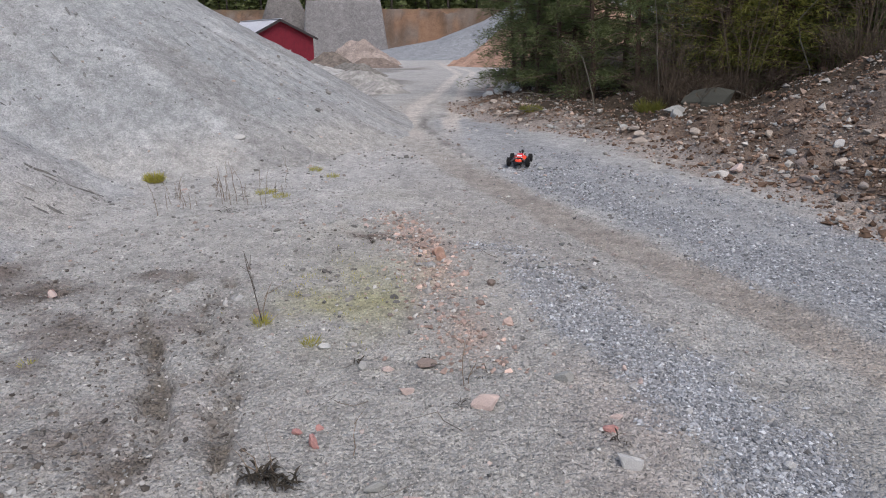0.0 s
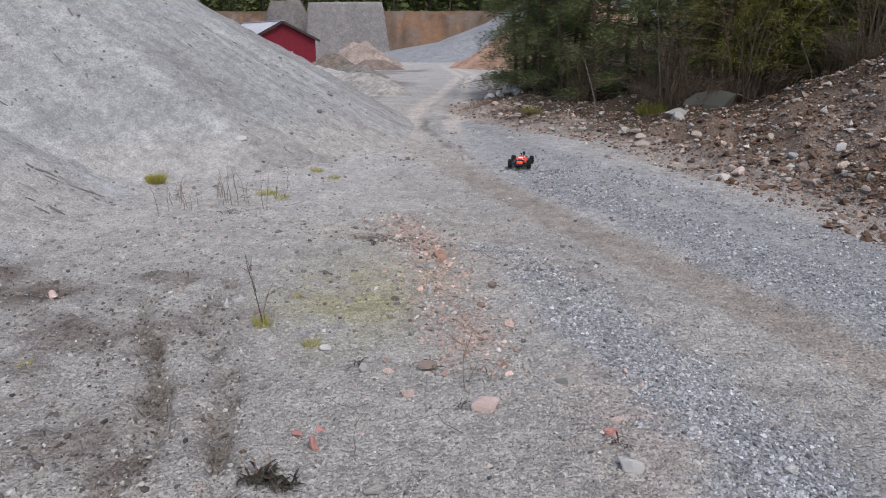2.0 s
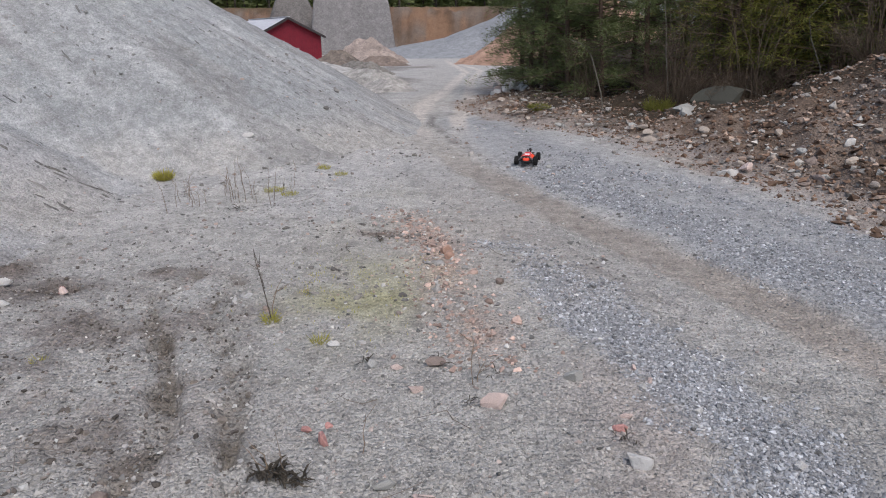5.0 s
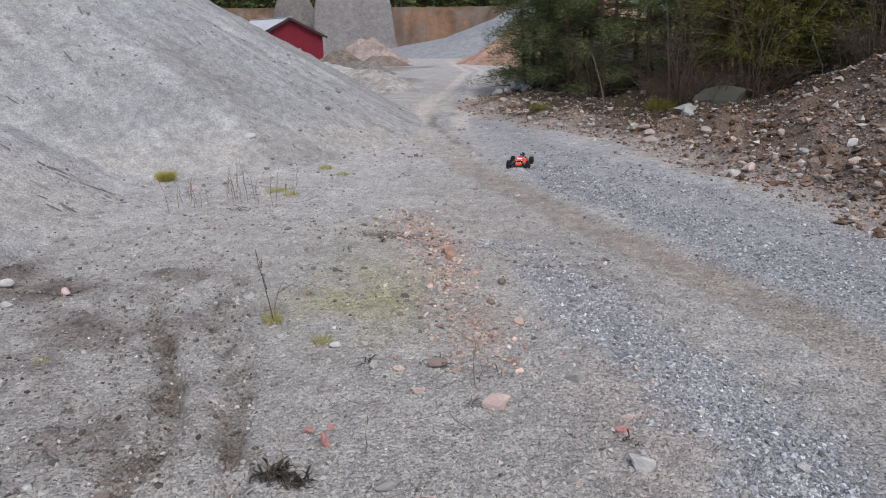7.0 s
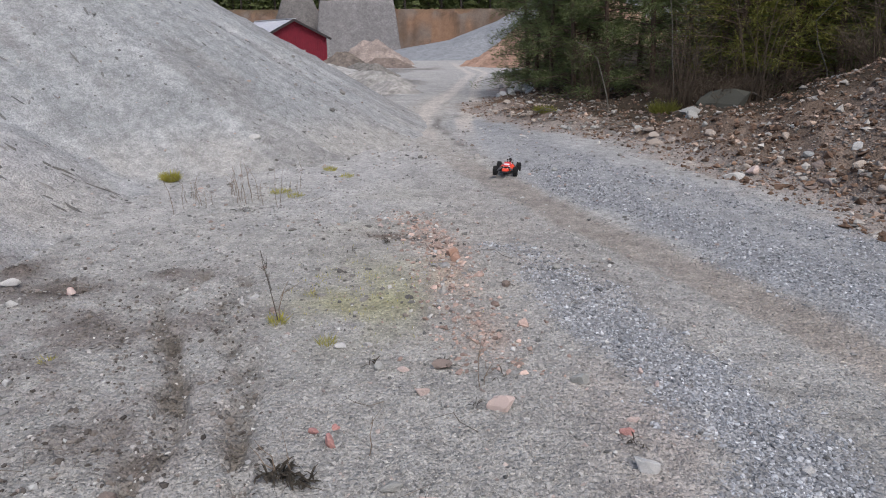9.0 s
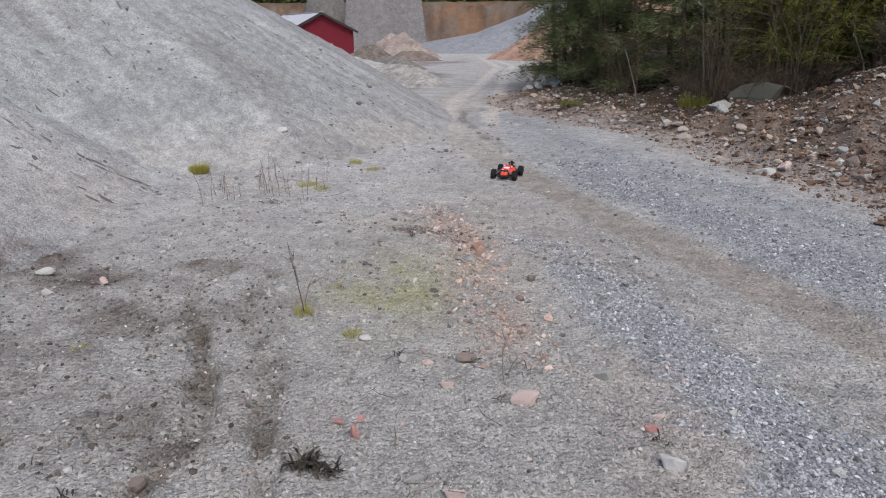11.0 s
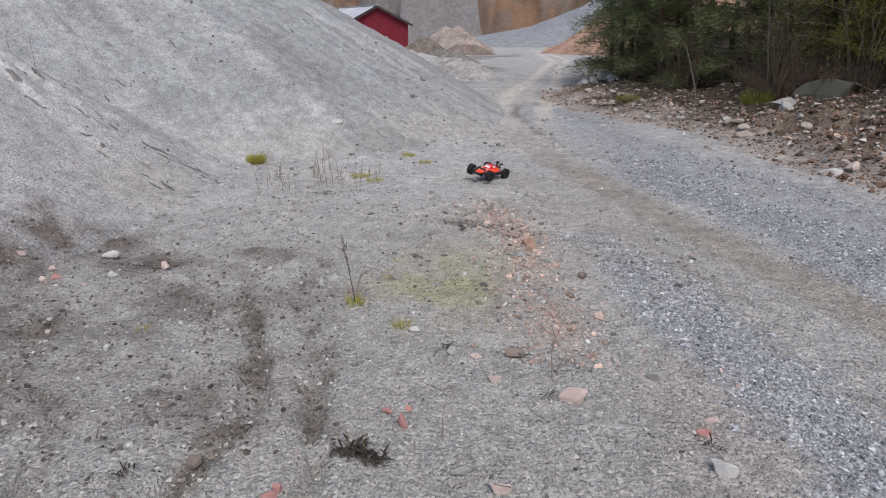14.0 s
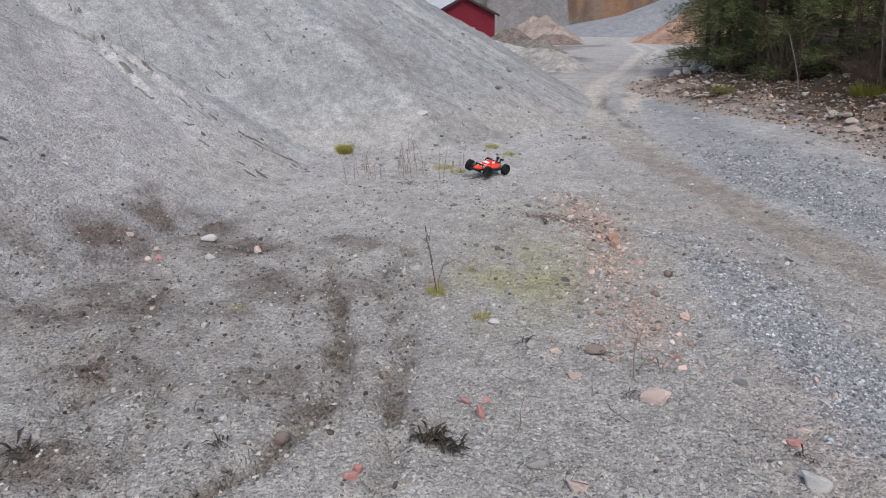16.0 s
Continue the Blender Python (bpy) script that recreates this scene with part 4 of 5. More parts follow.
def plant_tree(k, x, y, size=1.0):
    """The first of a kind is set down itself, the others are copies."""
    if k not in first:
        first[k] = kinds[k]
        kinds[k].matrix_world = pose(x, y, top_of(x, y) - 0.05, 0, 0, rt.uniform(0, 360))
        kinds[k].scale = (size, size, size)
    else:
        stand(kinds[k], x, y, rt.uniform(0, 360), -0.05, size)


# front edge of the wood, from the far corner towards the near end
for k, x, y, s in ((0, 1.75, 15.6, 0.95), (0, 1.95, 14.8, 0.85), (0, 2.5, 16.2, 1.0), (0, 1.6, 16.8, 1.0), (0, 2.7, 14.6, 0.9), (0, 2.3, 14.2, 1.0), (0, 2.1, 17.2, 1.1), (0, 3.0, 15.4, 1.15), (0, 2.8, 13.2, 0.9), (0, 3.7, 14.2, 1.0), (0, 3.5, 12.7, 0.95),
                   (0, 4.2, 12.8, 1.0), (1, 4.7, 12.4, 1.0), (0, 5.2, 12.9, 0.95), (2, 5.4, 11.6, 1.0), (0, 5.9, 12.3, 1.0), (2, 6.0, 11.0, 0.95), (0, 6.5, 11.6, 1.0),
                   (2, 6.8, 10.7, 1.0), (0, 7.1, 10.1, 1.0), (0, 7.8, 11.0, 1.0), (0, 7.7, 9.7, 1.0), (2, 4.6, 11.4, 0.8), (2, 4.75, 12.0, 0.85), (2, 5.35, 11.2, 0.9), (0, 5.7, 11.6, 0.85), (0, 6.4, 10.6, 0.8), (1, 8.4, 9.6, 1.0), (0, 8.8, 10.6, 1.0), (3, 9.2, 9.0, 1.0), (1, 2.7, 18.6, 1.1), (0, 3.0, 20.5, 1.2)):
    plant_tree(k, x, y, s)
for i in range(34):
    y = rt.uniform(6, 26)
    x = float(line_x(y, BANK_FOOT)) + rt.uniform(3.2, 10.5) + (1.6 if y < 9 else 0)
    plant_tree(rt.choice((0, 0, 1, 1, 2, 3)), x, y, rt.uniform(0.9, 1.25))


def bare_shrub(seed, height, n, name="bare_shrub", label="leafless brown brush with arching twigs", material=None, width=0.45):
    """Arching bare stems with side twigs."""
    rr = random.Random(seed)
    v, f = [], []
    for i in range(n):
        a = rr.uniform(0, 6.28)
        o = Vector((rr.gauss(0, 0.08), rr.gauss(0, 0.08), -0.03))
        e = o + Vector((math.cos(a) * width * rr.uniform(0.3, 1.3), math.sin(a) * width * rr.uniform(0.3, 1.3), height * rr.uniform(0.5, 1.1)))
        mid = (o + e) / 2 + Vector((rr.gauss(0, 0.06), rr.gauss(0, 0.06), height * 0.12))
        tube(v, f, [o, (o + mid) / 2 + Vector((0, 0, 0.04)), mid, (mid + e) / 2 + Vector((0, 0, 0.03)), e], 0.006, 0.002, 4)
        for j in range(5):
            t = rr.uniform(0.3, 1)
            q = mid + (e - mid) * t
            tube(v, f, [q, q + Vector((rr.gauss(0, 0.13), rr.gauss(0, 0.13), rr.gauss(0.08, 0.08)))], 0.004, 0.0015, 3)
    ob = new(name, lists_mesh(name, v, f, material or GREY_BARK))
    return tagged(ob, label, "shrub", "brush under the trees")


BROWN_TWIG = simple("brown_twig_bark", (0.06, 0.044, 0.03), (0.115, 0.085, 0.06), 30, 0.95, bump=0.3)
shrubs = [bare_shrub(21, 1.0, 26, material=BROWN_TWIG), bare_shrub(22, 0.6, 30, width=0.7, material=BROWN_TWIG), bare_shrub(23, 1.9, 13, width=0.5, material=BROWN_TWIG),
          bare_shrub(24, 1.4, 24, width=0.6, material=BROWN_TWIG)]
used = set()
for i in range(26):
    y = rt.uniform(9.3, 13.2)
    x = float(line_x(y, BANK_FOOT)) + rt.uniform(1.9, 4.2) + (1.0 if y < 10 else 0)
    k = rt.choice((0, 1, 1, 1, 1, 2, 3)) if i > 3 else i
    if k in used:
        stand(shrubs[k], x, y, rt.uniform(0, 360), 0, rt.uniform(0.6, 1.1))
    else:
        used.add(k)
        shrubs[k].matrix_world = pose(x, y, top_of(x, y))


def bent_sapling(x, y, pts, r):
    """A pale leafless sapling bowed over towards the yard."""
    v, f = [], []
    pts = [Vector(p) for p in pts]
    tube(v, f, pts, r, r * 0.35, 6)
    ob = new("bent_sapling", lists_mesh("bent_sapling", v, f, PALE_BARK))
    ob.matrix_world = pose(x, y, top_of(x, y))
    return tagged(ob, "pale leafless sapling bowed at the edge of the wood", "tree", "saplings")


PALE_BARK = simple("pale_sapling_bark", (0.11, 0.10, 0.08), (0.20, 0.185, 0.155), 40, 0.9, bump=0.4)
bent_sapling(2.5, 11.3, ((0, 0, -0.05), (-0.06, 0, 0.3), (-0.16, 0, 0.62), (-0.26, -0.02, 0.9), (-0.42, -0.05, 1.08), (-0.62, -0.08, 1.16)), 0.011)
bent_sapling(3.55, 11.2, ((0, 0, -0.05), (-0.05, 0, 0.4), (-0.12, 0, 0.8), (-0.16, 0.02, 1.3), (-0.26, 0, 1.9)), 0.012)
bent_sapling(5.6, 10.4, ((0, 0, -0.05), (-0.1, 0, 0.5), (-0.3, 0, 0.9), (-0.4, -0.05, 1.2), (-0.15, -0.05, 1.5)), 0.011)
# fallen branches and slash on the bank
rl = random.Random(9)


def fallen(x, y, ln, turn, r=0.02):
    v, f = [], []
    w = Vector((math.cos(turn), math.sin(turn), 0))
    pts = []
    for s in np.linspace(0, 1, 6):
        q = Vector((x, y, 0)) + w * ln * s + Vector((rl.gauss(0, 0.03), rl.gauss(0, 0.03), 0))
        q.z = top_of(q.x, q.y) + r + 0.06 * math.sin(s * 3.1) + rl.uniform(0, 0.05)
        pts.append(q)
    tube(v, f, pts, r, r * 0.35, 5)
    for j in range(5):
        q = pts[rl.randint(1, 5)]
        tube(v, f, [q, q + Vector((rl.gauss(0, 0.1) * ln, rl.gauss(0, 0.1) * ln, rl.uniform(0.0, 0.12) * ln))], r * 0.4, r * 0.15, 3)
    return tagged(new("fallen_branch", lists_mesh("fallen_branch", v, f, GREY_BARK)), "dry fallen branch lying on the bank", "branch", "fallen branches")


for i in range(20):
    y = rl.uniform(9.2, 14.2)
    x = float(line_x(y, BANK_FOOT)) + rl.uniform(0.25, 2.0)
    fallen(x, y, rl.uniform(0.3, 0.9), rl.uniform(2.2, 4.2), rl.uniform(0.006, 0.013))
fallen(3.6, 10.3, 1.7, 0.35, 0.03)
fallen(4.4, 11.6, 1.9, 0.6, 0.03)

# far line of trees on top of the quarry face
FAR_BARK = simple("far_bark", (0.06, 0.05, 0.045), (0.11, 0.09, 0.08), 4, 0.95, bump=0)
rf = random.Random(31)
far = []
for s in range(3):
    tv, tf, cv, cf = [], [], [], []
    h = 13 + 2 * s
    tube(tv, tf, [(0, 0, -0.5), (0.1, 0, h * 0.4), (0.0, 0.1, h)], 0.16, 0.04, 6)
    for j in range(520):
        z = h * (0.02 + 0.96 * rf.random())
        a, r = rf.uniform(0, 6.28), rf.uniform(0.2, 2.2) * (1.05 - z / h)
        p = Vector((math.cos(a) * r, math.sin(a) * r, z))
        spray(cv, cf, p, Vector((math.cos(a), math.sin(a), rf.uniform(-0.4, 0.2))).normalized(), 0.8, 0.4, rf)
    t = new("pine", None)
    for nm, me in (("trunk", lists_mesh("trunk", tv, tf, FAR_BARK)), ("crown", lists_mesh("crown", cv, cf, NEEDLES))):
        new(nm, me).parent = t
    far.append(tagged(t, "tall dark pine on top of the quarry face", "tree", "far line of pines"))
for i in range(290):
    x = rf.uniform(-62, 40)
    y = 113 + rf.uniform(0, 32) - 0.1 * abs(x)
    m = pose(x, y, top_of(x, y), 0, 0, rf.uniform(0, 360))
    if i < 3:
        far[i].matrix_world = m
    else:
        copy_thing(far[i % 3], m)

# ---- small plants on the yard ----
DEAD_LEAF = simple("dead_leaf", (0.06, 0.052, 0.042), (0.15, 0.125, 0.095), 60, 0.9, bump=0.4)
STALK = simple("dry_stalk", (0.16, 0.12, 0.09), (0.27, 0.21, 0.15), 50, 0.9, bump=0.2)


def tuft(name, label, x, y, r, h, n, material, seed, dz=0.0, category="grass tuft"):
    """A tuft of narrow blades."""
    rr = random.Random(seed)
    v, f = [], []
    for i in range(n):
        a, q = rr.uniform(0, 6.28), r * math.sqrt(rr.random())
        p = Vector((math.cos(a) * q * 0.6, math.sin(a) * q * 0.6, -0.01))
        way = Vector((math.cos(a) * rr.uniform(0, 0.9), math.sin(a) * rr.uniform(0, 0.9), rr.uniform(0.4, 1.0))).normalized()
        spray(v, f, p, way, h * rr.uniform(0.5, 1.1), max(0.003, h * 0.045), rr)
    ob = new(name, lists_mesh(name, v, f, material))
    ob.matrix_world = pose(x, y, top_of(x, y) + dz)
    return tagged(ob, label, category, "yellow-green tufts")


tuft("grass_tuft", "small yellow-green grass tuft on gravel", -0.63, 3.02, 0.05, 0.07, 90, MOSS, 1)
tuft("grass_tuft", "yellow-green grass at the foot of a stem", -0.95, 3.28, 0.06, 0.08, 90, MOSS, 2)
tuft("moss_clump", "yellow-green moss clump on the gravel slope", -3.03, 6.78, 0.10, 0.13, 520, MOSS, 3, category="moss")
tuft("moss_clump", "low yellow moss patch at the foot of the pile", -1.75, 6.35, 0.16, 0.06, 260, MOSS, 4, category="moss")
tuft("moss_clump", "low yellow moss patch at the foot of the pile", -1.55, 6.15, 0.12, 0.05, 200, MOSS, 5, category="moss")
tuft("moss_clump", "low yellow moss patch at the foot of the pile", -1.45, 7.35, 0.10, 0.07, 160, MOSS, 6, category="moss")
tuft("moss_clump", "low yellow moss patch at the foot of the pile", -1.2, 7.0, 0.12, 0.05, 160, MOSS, 7, category="moss")
tuft("grass_tuft", "thin yellowed grass on the gravel", -0.85, 3.66, 0.06, 0.04, 40, MOSS, 8)
tuft("grass_tuft", "thin yellowed grass on the gravel", -0.84, 3.95, 0.06, 0.04, 40, MOSS, 9)
tuft("grass_tuft", "thin yellowed grass on the gravel", -1.9, 2.78, 0.05, 0.05, 40, MOSS, 10)
tuft("grass_tuft", "green weed at the foot of the bank", 1.45, 11.6, 0.22, 0.17, 420, NEEDLES_LIGHT, 11)
tuft("grass_tuft", "green weed at the foot of the bank", 3.3, 10.9, 0.2, 0.3, 420, NEEDLES_LIGHT, 12)
# sparse short grass in the greenish patch
rr = random.Random(14)
v, f = [], []
for i in range(320):
    x, y = rr.gauss(-0.58, 0.26), rr.gauss(3.8, 0.36)
    spray(v, f, Vector((x, y, top_of(x, y) - 0.004)), Vector((rr.gauss(0, 0.5), rr.gauss(0, 0.5), 1)).normalized(), rr.uniform(0.012, 0.032), 0.004, rr)
tagged(new("thin_grass", lists_mesh("thin_grass", v, f, MOSS)), "sparse short yellow-green grass on gravel", "grass", kind="stuff")


def stalk(x, y, h, lean=(0, 0), twigs=3, r=0.0035, seed=0, material=STALK):
    rr = random.Random(seed)
    v, f = [], []
    pts = [Vector((lean[0] * s * s * h + rr.gauss(0, 0.006), lean[1] * s * s * h + rr.gauss(0, 0.006), h * s - 0.01)) for s in (0, 0.3, 0.6, 0.8, 1)]
    tube(v, f, pts, r, r * 0.4, 4)
    for j in range(twigs):
        s = rr.uniform(0.15, 0.8)
        q = Vector((lean[0] * s * s * h, lean[1] * s * s * h, h * s))
        tube(v, f, [q, q + Vector((rr.gauss(0, 0.05), rr.gauss(0, 0.05), rr.uniform(0.03, 0.12)))], r * 0.6, r * 0.3, 3)
    ob = new("dry_stalk", lists_mesh("dry_stalk", v, f, material))
    ob.matrix_world = pose(x, y, top_of(x, y))
    return tagged(ob, "thin dry upright stalk of a dead weed", "plant", "dry stalks")


stalk(-0.96, 3.30, 0.42, (-0.12, 0.0), 4, 0.0038, 1, DEAD_LEAF)
stalk(-0.96, 3.33, 0.24, (0.35, 0.0), 2, 0.004, 2)
stalk(0.12, 2.6, 0.26, (-0.05, 0), 2, 0.003, 3)
stalk(0.14, 2.62, 0.14, (0.25, 0), 2, 0.003, 4)
stalk(-0.29, 2.14, 0.17, (0.02, 0), 1, 0.003, 5)
stalk(-0.6, 2.0, 0.14, (-0.5, 0.1), 0, 0.003, 6)
rs = random.Random(8)
for i in range(30):
    x, y = (rs.uniform(-2.6, -2.25), rs.uniform(5.3, 6.1)) if i < 9 else (rs.uniform(-2.3, -1.5), rs.uniform(5.7, 6.7))
    stalk(x, y, rs.uniform(0.12, 0.36), (rs.gauss(0, 0.15), 0), rs.randint(0, 2), 0.003, 40 + i)
for x, y in ((-5.6, 6.6), (-5.1, 6.3)):
    stalk(x, y, 0.3, (0.05, 0), 2, 0.004, int(-x * 10))


def dead_plant(x, y, r, n, seed):
    """A withered rosette: curled dark leaves on a low clump."""
    rr = random.Random(seed)
    b = bmesh.new()
    for i in range(n):
        a = rr.uniform(0, 6.28)
        ln, w = r * rr.uniform(0.4, 1.15), r * rr.uniform(0.03, 0.085)
        out, side = Vector((math.cos(a), math.sin(a), 0)), Vector((-math.sin(a), math.cos(a), 0))
        up = rr.uniform(0.05, 0.9)
        foot = Vector((rr.gauss(0, 0.3) * r, rr.gauss(0, 0.25) * r, 0))
        rows = []
        for s in (0, 0.3, 0.6, 0.85, 1.0):
            c = foot + out * ln * 0.85 * s + Vector((0, 0, ln * (up * s * 1.6 - up * 1.2 * s * s) + 0.006 + rr.uniform(0, 0.008)))
            ww = w * math.sin(math.pi * min(0.1 + s * 0.86, 1)) * rr.uniform(0.6, 1.2)
            rows.append([b.verts.new(c - side * ww + Vector((0, 0, ww * 0.6))), b.verts.new(c), b.verts.new(c + side * ww + Vector((0, 0, ww * 0.6)))])
        for p, q in zip(rows, rows[1:]):
            for k in (0, 1):
                b.faces.new((p[k], p[k + 1], q[k + 1], q[k]))
    bmesh.ops.solidify(b, geom=b.faces[:], thickness=0.0015)
    ob = part("withered_plant", b, DEAD_LEAF)
    ob.matrix_world = pose(x, y, top_of(x, y))
    return tagged(ob, "withered dark brown weed flat on the gravel", "plant", "withered weeds")


dead_plant(-0.60, 1.98, 0.085, 46, 1)
dead_plant(-0.50, 1.95, 0.08, 30, 2)
stalk(-0.62, 1.99, 0.12, (-0.6, 0.1), 0, 0.003, 71)
stalk(-0.56, 2.0, 0.09, (0.1, 0.1), 1, 0.003, 72)
dead_plant(-1.33, 1.75, 0.06, 12, 3)
dead_plant(-0.04, 2.79, 0.08, 10, 4)
dead_plant(-0.36, 2.80, 0.06, 8, 14)
dead_plant(0.31, 3.83, 0.06, 7, 15)
dead_plant(0.67, 2.2, 0.05, 7, 16)
dead_plant(0.21, 2.66, 0.06, 6, 5)
dead_plant(0.70, 2.17, 0.04, 6, 6)
dead_plant(-1.95, 1.5, 0.10, 14, 7)
dead_plant(-0.73, 4.43, 0.07, 8, 9)
dead_plant(-0.5, 4.7, 0.09, 9, 10)
dead_plant(-1.86, 5.5, 0.10, 11, 11)
dead_plant(0.09, 2.45, 0.05, 8, 8)
rock(-2.36, 7.68, 0.13, 0.07, 0.05, "pale", 10, 5)
# twigs lying on the yard
for x, y, ln, t in ((0.02, 1.86, 0.35, 3.3), (-0.3, 2.35, 0.25, 2.9), (0.1, 2.25, 0.3, 3.0), (-1.4, 5.6, 0.6, 0.3), (0.4, 4.2, 0.4, 2.9), (-1.5, 1.9, 0.3, 0.5)):
    fb = fallen(x, y, ln * 0.7, t, 0.0024)
    fb["label"], fb["group"] = "thin dry twig lying on the gravel", "twigs on the yard"

# ---- radio-controlled buggy ----
def gloss(name, colour, rough=0.35):
    m, n, l, b = nodes_of(name)
    no, tc, mr = n.new("ShaderNodeTexNoise"), n.new("ShaderNodeTexCoord"), n.new("ShaderNodeMapRange")
    no.inputs["Scale"].default_value, no.inputs["Detail"].default_value = 25, 5
    l.new(tc.outputs["Object"], no.inputs["Vector"])
    mr.inputs["To Min"].default_value, mr.inputs["To Max"].default_value = rough, rough + 0.35
    l.new(no.outputs[0], mr.inputs[0])
    l.new(mr.outputs[0], b.inputs["Roughness"])
    b.inputs["Base Color"].default_value = (*colour, 1)
    return m


SHELL = gloss("orange_shell", (0.82, 0.075, 0.03))
SHELL_RED = gloss("red_shell", (0.62, 0.02, 0.02))
WHITE_SHELL = gloss("white_decal", (0.75, 0.72, 0.72))
PLASTIC = gloss("black_plastic", (0.012, 0.012, 0.013), 0.5)
RUBBER = simple("tyre_rubber", (0.010, 0.010, 0.011), (0.03, 0.028, 0.026), 40, 0.9, bump=0.6)
STEEL = simple("shock_steel", (0.25, 0.25, 0.26), (0.4, 0.4, 0.42), 60, 0.35, 0.9, bump=0)
WR = 0.058


def loft(sections):
    """A closed body through rectangular sections (x, half width, low, high, top half width)."""
    b = bmesh.new()
    rows = []
    for x, hw, lo, hi, tw in sections:
        rows.append([b.verts.new(p) for p in ((x, -hw, lo), (x, -hw, lo + (hi - lo) * 0.55), (x, -tw, hi), (x, tw, hi), (x, hw, lo + (hi - lo) * 0.55), (x, hw, lo))])
    for p, q in zip(rows, rows[1:]):
        for k in range(6):
            b.faces.new((p[k], p[(k + 1) % 6], q[(k + 1) % 6], q[k]))
    b.faces.new(rows[0])
    b.faces.new(rows[-1][::-1])
    bmesh.ops.recalc_face_normals(b, faces=b.faces)
    bmesh.ops.bevel(b, geom=b.edges[:], offset=0.004, segments=2, affect="EDGES")
    return b


def rod(bm, a, c, r, sides=8):
    a, c = Vector(a), Vector(c)
    m = Matrix.Translation((a + c) / 2) @ (c - a).to_track_quat("Z", "Y").to_matrix().to_4x4()
    bmesh.ops.create_cone(bm, cap_ends=True, segments=sides, radius1=r, radius2=r, depth=(c - a).length, matrix=m)
    return bm


def make_wheel(parent, x, y):
    side = 1 if y > 0 else -1
    w = new("wheel")
    w.parent = parent
    w.matrix_basis = pose(x, y, WR)
    b = bmesh.new()
    prof = [(0.032, -0.024), (0.050, -0.028), (WR - 0.003, -0.024), (WR - 0.001, 0.0), (WR - 0.003, 0.024), (0.050, 0.028), (0.032, 0.024)]
    n = 28
    rows = [[b.verts.new((r * math.cos(2 * math.pi * i / n), yy, r * math.sin(2 * math.pi * i / n))) for r, yy in prof] for i in range(n)]
    for i in range(n):
        p, q = rows[i], rows[(i + 1) % n]
        for k in range(len(prof)):
            k2 = (k + 1) % len(prof)
            b.faces.new((p[k], p[k2], q[k2], q[k]))
    for i in range(n):
        for row in (-0.016, 0.0, 0.016):
            t = 2 * math.pi * (i + (0.5 if row == 0 else 0)) / n
            box(b, 0.006, 0.010, 0.008, Matrix.Translation((WR * math.cos(t), row, WR * math.sin(t))) @ Matrix.Rotation(-t, 4, "Y"))
    bmesh.ops.recalc_face_normals(b, faces=b.faces)
    part("tyre", b, RUBBER, w, "black knobbly off-road tyre")
    b = bmesh.new()
    m = Matrix.Rotation(radians(90), 4, "X")
    bmesh.ops.create_cone(b, cap_ends=True, segments=24, radius1=0.034, radius2=0.034, depth=0.034, matrix=m)
    for k in range(6):
        t = k * math.pi / 3
        box(b, 0.028, 0.006, 0.008, Matrix.Rotation(t, 4, "Y") @ pose(0.017, side * 0.019, 0), 0.001)
    bmesh.ops.create_cone(b, cap_ends=True, segments=10, radius1=0.008, radius2=0.008, depth=0.05, matrix=m)
    part("rim", b, PLASTIC, w, "black plastic rim")
    return w


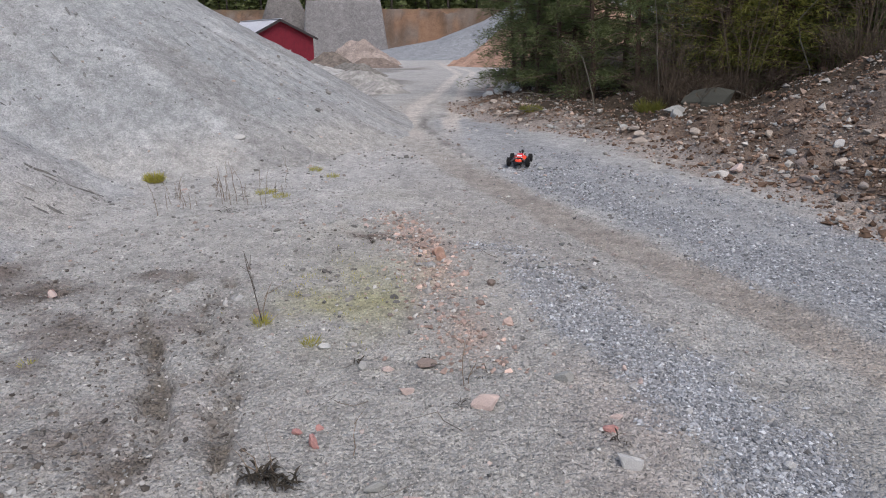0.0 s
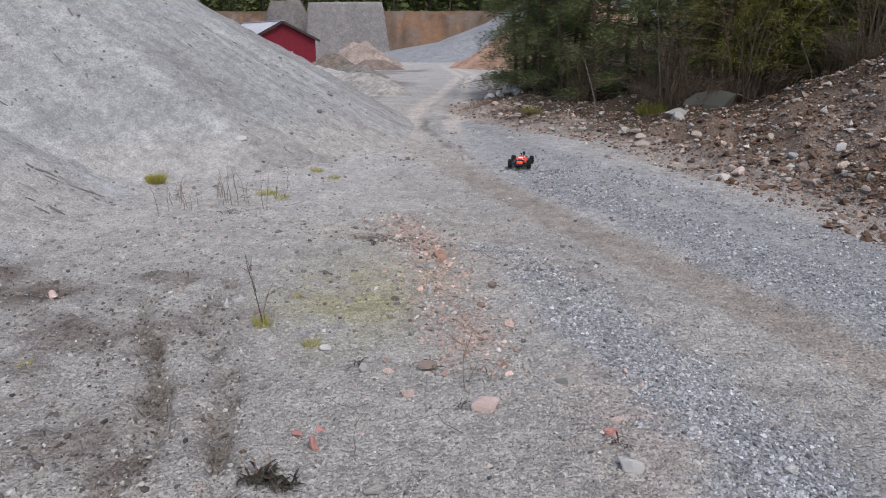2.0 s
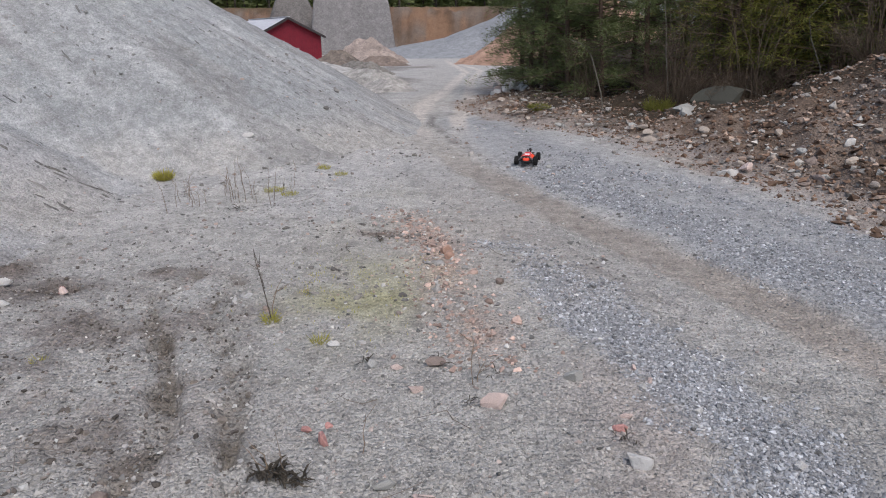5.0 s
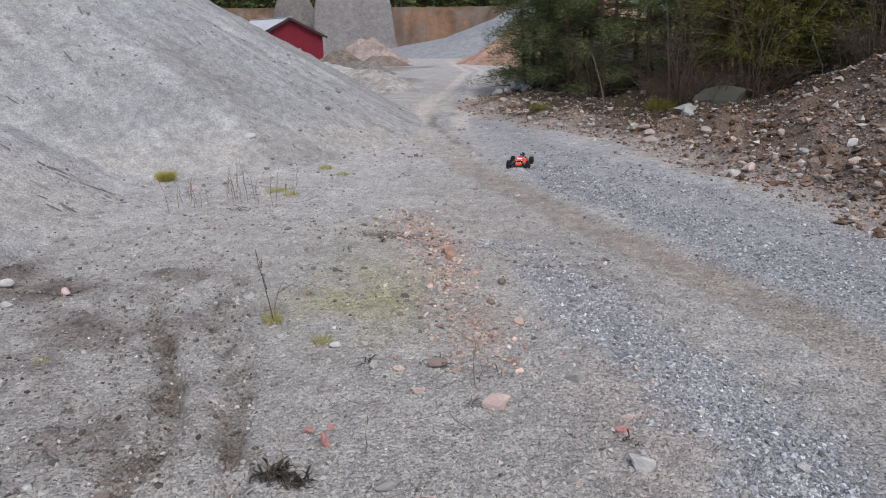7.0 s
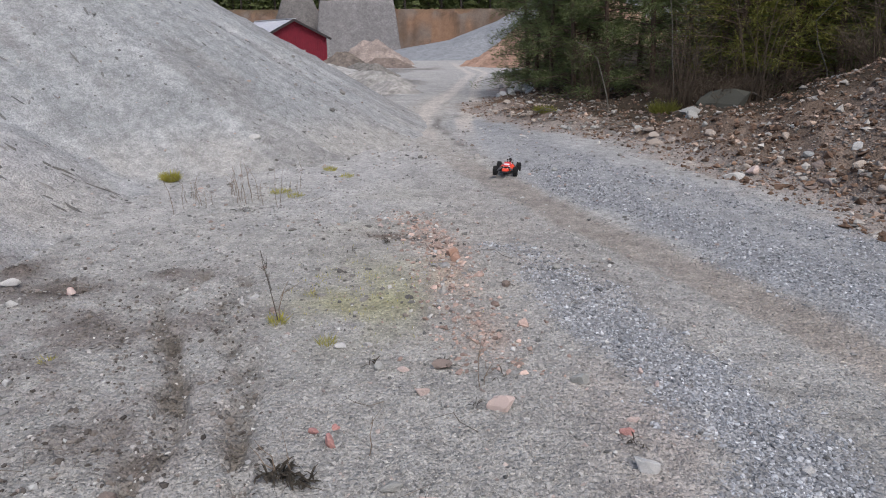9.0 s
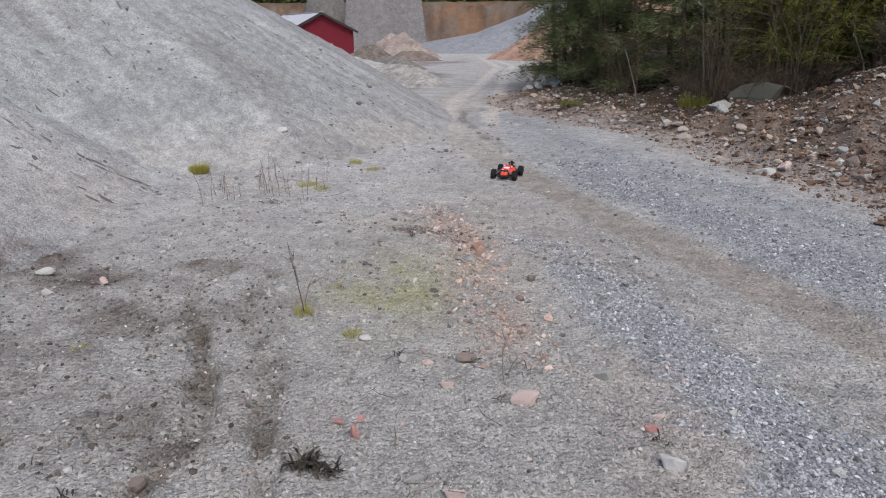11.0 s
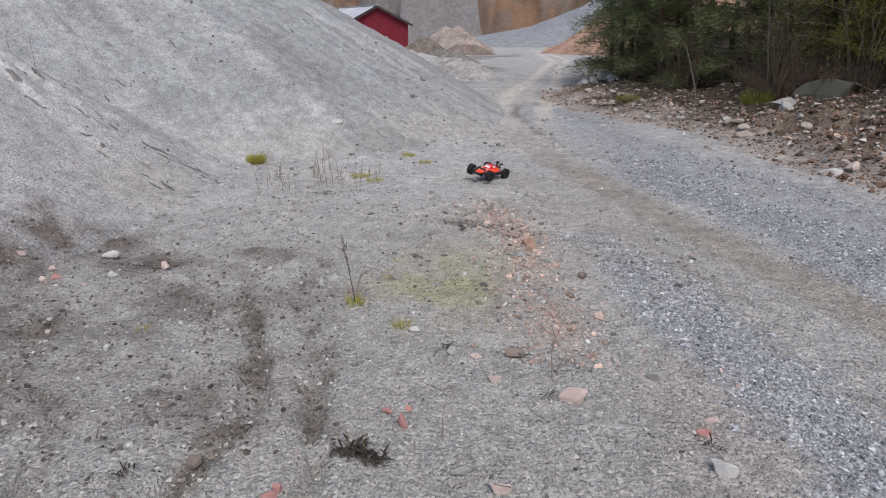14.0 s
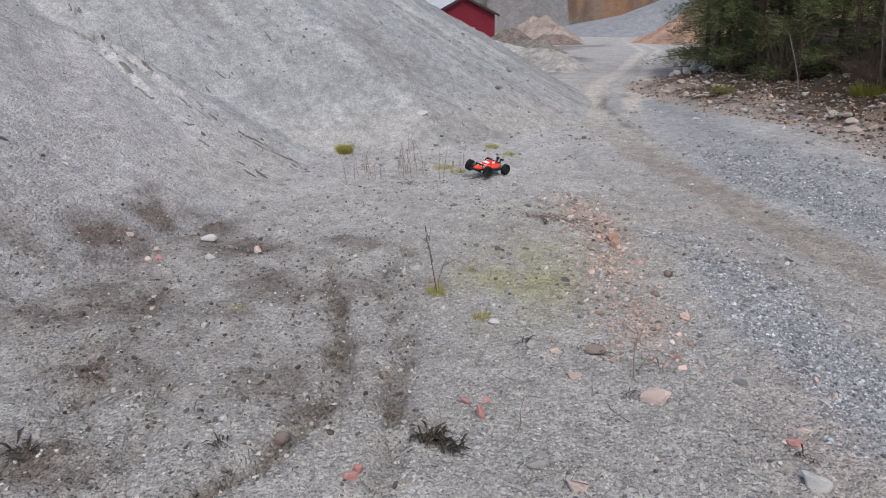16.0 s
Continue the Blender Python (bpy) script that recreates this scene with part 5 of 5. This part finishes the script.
def make_buggy():
    car = new("buggy")
    b = loft([(-0.19, 0.045, 0.045, 0.06, 0.04), (-0.1, 0.06, 0.04, 0.06, 0.055), (0.1, 0.06, 0.04, 0.06, 0.055), (0.2, 0.04, 0.05, 0.068, 0.035)])
    part("chassis", b, PLASTIC, car, "black chassis plate")
    b = loft([(0.24, 0.026, 0.066, 0.078, 0.02), (0.17, 0.046, 0.060, 0.092, 0.034), (0.08, 0.070, 0.056, 0.104, 0.052), (0.0, 0.088, 0.054, 0.108, 0.06), (-0.09, 0.086, 0.056, 0.106, 0.056), (-0.17, 0.05, 0.068, 0.1, 0.036)])
    part("body", b, SHELL, car, "bright orange shell")
    b = loft([(0.08, 0.044, 0.098, 0.108, 0.04), (0.02, 0.052, 0.102, 0.132, 0.036), (-0.06, 0.052, 0.102, 0.136, 0.038), (-0.12, 0.042, 0.098, 0.114, 0.034)])
    cab = part("cab", b, SHELL_RED, car, "red cab")
    b = bmesh.new()
    box(b, 0.004, 0.07, 0.034, pose(0.048, 0, 0.123, 0, -66, 0), 0.001)
    part("windscreen", b, WHITE_SHELL, cab, "pale windscreen panel")
    for s in (-1, 1):
        b = bmesh.new()
        box(b, 0.05, 0.003, 0.022, pose(-0.022, s * 0.047, 0.126, s * 24, 0, 0), 0.001)
        part("side_window", b, WHITE_SHELL, cab, "pale side panel")
        b = loft([(0.10, 0.014, 0.05, 0.062, 0.012), (0.02, 0.024, 0.048, 0.075, 0.02), (-0.1, 0.02, 0.05, 0.075, 0.016)])
        bmesh.ops.translate(b, vec=(0, s * 0.094, 0), verts=b.verts)
        part("side_pod", b, PLASTIC, car, "black side pod")
        b = bmesh.new()
        box(b, 0.09, 0.016, 0.003, pose(0.125, s * 0.03, 0.1, 0, 8, -s * 9), 0.001)
        part("stripe", b, WHITE_SHELL, car, "pale stripe on the bonnet")
    b = bmesh.new()
    rod(b, (-0.115, 0.02, 0.1), (-0.125, 0.02, 0.165), 0.011)
    box(b, 0.026, 0.03, 0.022, pose(-0.125, 0.02, 0.168), 0.006)
    part("air_filter", b, PLASTIC, car, "black upright air filter behind the cab")
    b = bmesh.new()
    box(b, 0.03, 0.12, 0.02, pose(0.25, 0, 0.058), 0.005)
    part("bumper", b, PLASTIC, car, "black front bumper")
    for x, h in ((0.155, 0.115), (-0.15, 0.118)):
        b = bmesh.new()
        box(b, 0.008, 0.12, 0.06, pose(x, 0, h - 0.03), 0.003)
        box(b, 0.008, 0.06, 0.05, pose(x, 0, h - 0.075), 0.003)
        part("shock_tower", b, PLASTIC, car, "black shock tower")
        for s in (-1, 1):
            b = bmesh.new()
            rod(b, (x + 0.012, s * 0.052, h - 0.012), (x + 0.012, s * 0.105, 0.062), 0.009)
            for k in range(7):
                q = 0.2 + 0.09 * k
                c = Vector((x + 0.012, s * (0.052 + 0.053 * q), h - 0.012 + (0.074 - h) * q))
                bmesh.ops.create_cone(b, cap_ends=True, segments=10, radius1=0.013, radius2=0.013, depth=0.004, matrix=Matrix.Translation(c) @ Matrix.Rotation(s * 0.6, 4, "X"))
            part("shock", b, STEEL, car, "coil-over shock absorber")
            b = bmesh.new()
            rod(b, (x - 0.02, s * 0.035, 0.055), (x, s * 0.118, WR), 0.006)
            rod(b, (x + 0.03, s * 0.035, 0.055), (x, s * 0.118, WR), 0.006)
            part("suspension_arm", b, PLASTIC, car)
    b = bmesh.new()
    box(b, 0.006, 0.012, 0.05, pose(-0.185, 0.02, 0.118, 0, -15, 0), 0.002)
    box(b, 0.006, 0.012, 0.05, pose(-0.185, -0.02, 0.118, 0, -15, 0), 0.002)
    part("wing_mount", b, PLASTIC, car)
    b = bmesh.new()
    box(b, 0.04, 0.06, 0.006, pose(-0.2, 0, 0.14, 0, -14, 0), 0.002)
    box(b, 0.055, 0.004, 0.022, pose(-0.2, 0.031, 0.14, 0, -14, 0), 0.001)
    box(b, 0.055, 0.004, 0.022, pose(-0.2, -0.031, 0.14, 0, -14, 0), 0.001)
    part("wing", b, PLASTIC, car, "black rear wing")
    wheels = [make_wheel(car, x, y) for x in (0.165, -0.165) for y in (-0.128, 0.128)]
    return tagged(car, "orange and black radio-controlled off-road buggy on gravel", "toy car"), wheels


buggy, wheels = make_buggy()
BUGGY_SIZE = 0.84
buggy.scale = (BUGGY_SIZE,) * 3

# seconds, x, y, heading, nose up, lean
DRIVE = [(0, 0.87, 7.66, -103, 0, 0), (2, 0.87, 7.67, -103, 0, 0), (4, 0.87, 7.66, -103, 0, 0), (6.5, 0.80, 7.60, -104, 0, 0), (7, 0.75, 7.53, -104, 0, 0),
         (8, 0.65, 7.36, -103, 0, 0), (9, 0.53, 7.17, -102, 0, -1), (10.25, 0.36, 6.88, -104, 0, -1), (11.5, 0.15, 6.62, -107, 1, -2), (12.5, -0.05, 6.48, -114, 2, -4),
         (13, -0.18, 6.43, -117, 3, -6), (13.5, -0.31, 6.36, -119, 5, -9), (14, -0.47, 6.32, -119, 6, -11), (14.5, -0.63, 6.26, -118, 6, -11), (15, -0.82, 6.18, -117, 5, -10),
         (15.5, -1.02, 6.08, -116, 5, -9), (16, -1.24, 6.02, -116, 6, -10)]


def motions():
    """The buggy turns in towards the foot of the pile; its wheels roll with the way it goes."""
    rows = []
    for t, x, y, head, up, lean in DRIVE:
        tip = pose(-0.14, 0.11, 0)  # the nose and one side lift about the rear wheel that bears
        rows.append((t, pose(x, y, top_of(x, y) - 0.004, 0, 0, head) @ tip @ pose(0, 0, 0, lean, -up, 0) @ tip.inverted()))
    walk(buggy, rows)
    ts = [d[0] for d in DRIVE]
    gone = [0.0]
    for a, c in zip(DRIVE, DRIVE[1:]):
        gone.append(gone[-1] + math.hypot(c[1] - a[1], c[2] - a[2]))
    for w in wheels:
        base = w.matrix_basis.copy()
        walk(w, [(0.1 * i, base @ Matrix.Rotation(np.interp(0.1 * i, ts, gone) / (WR * BUGGY_SIZE), 4, "Y")) for i in range(161)])


motions()
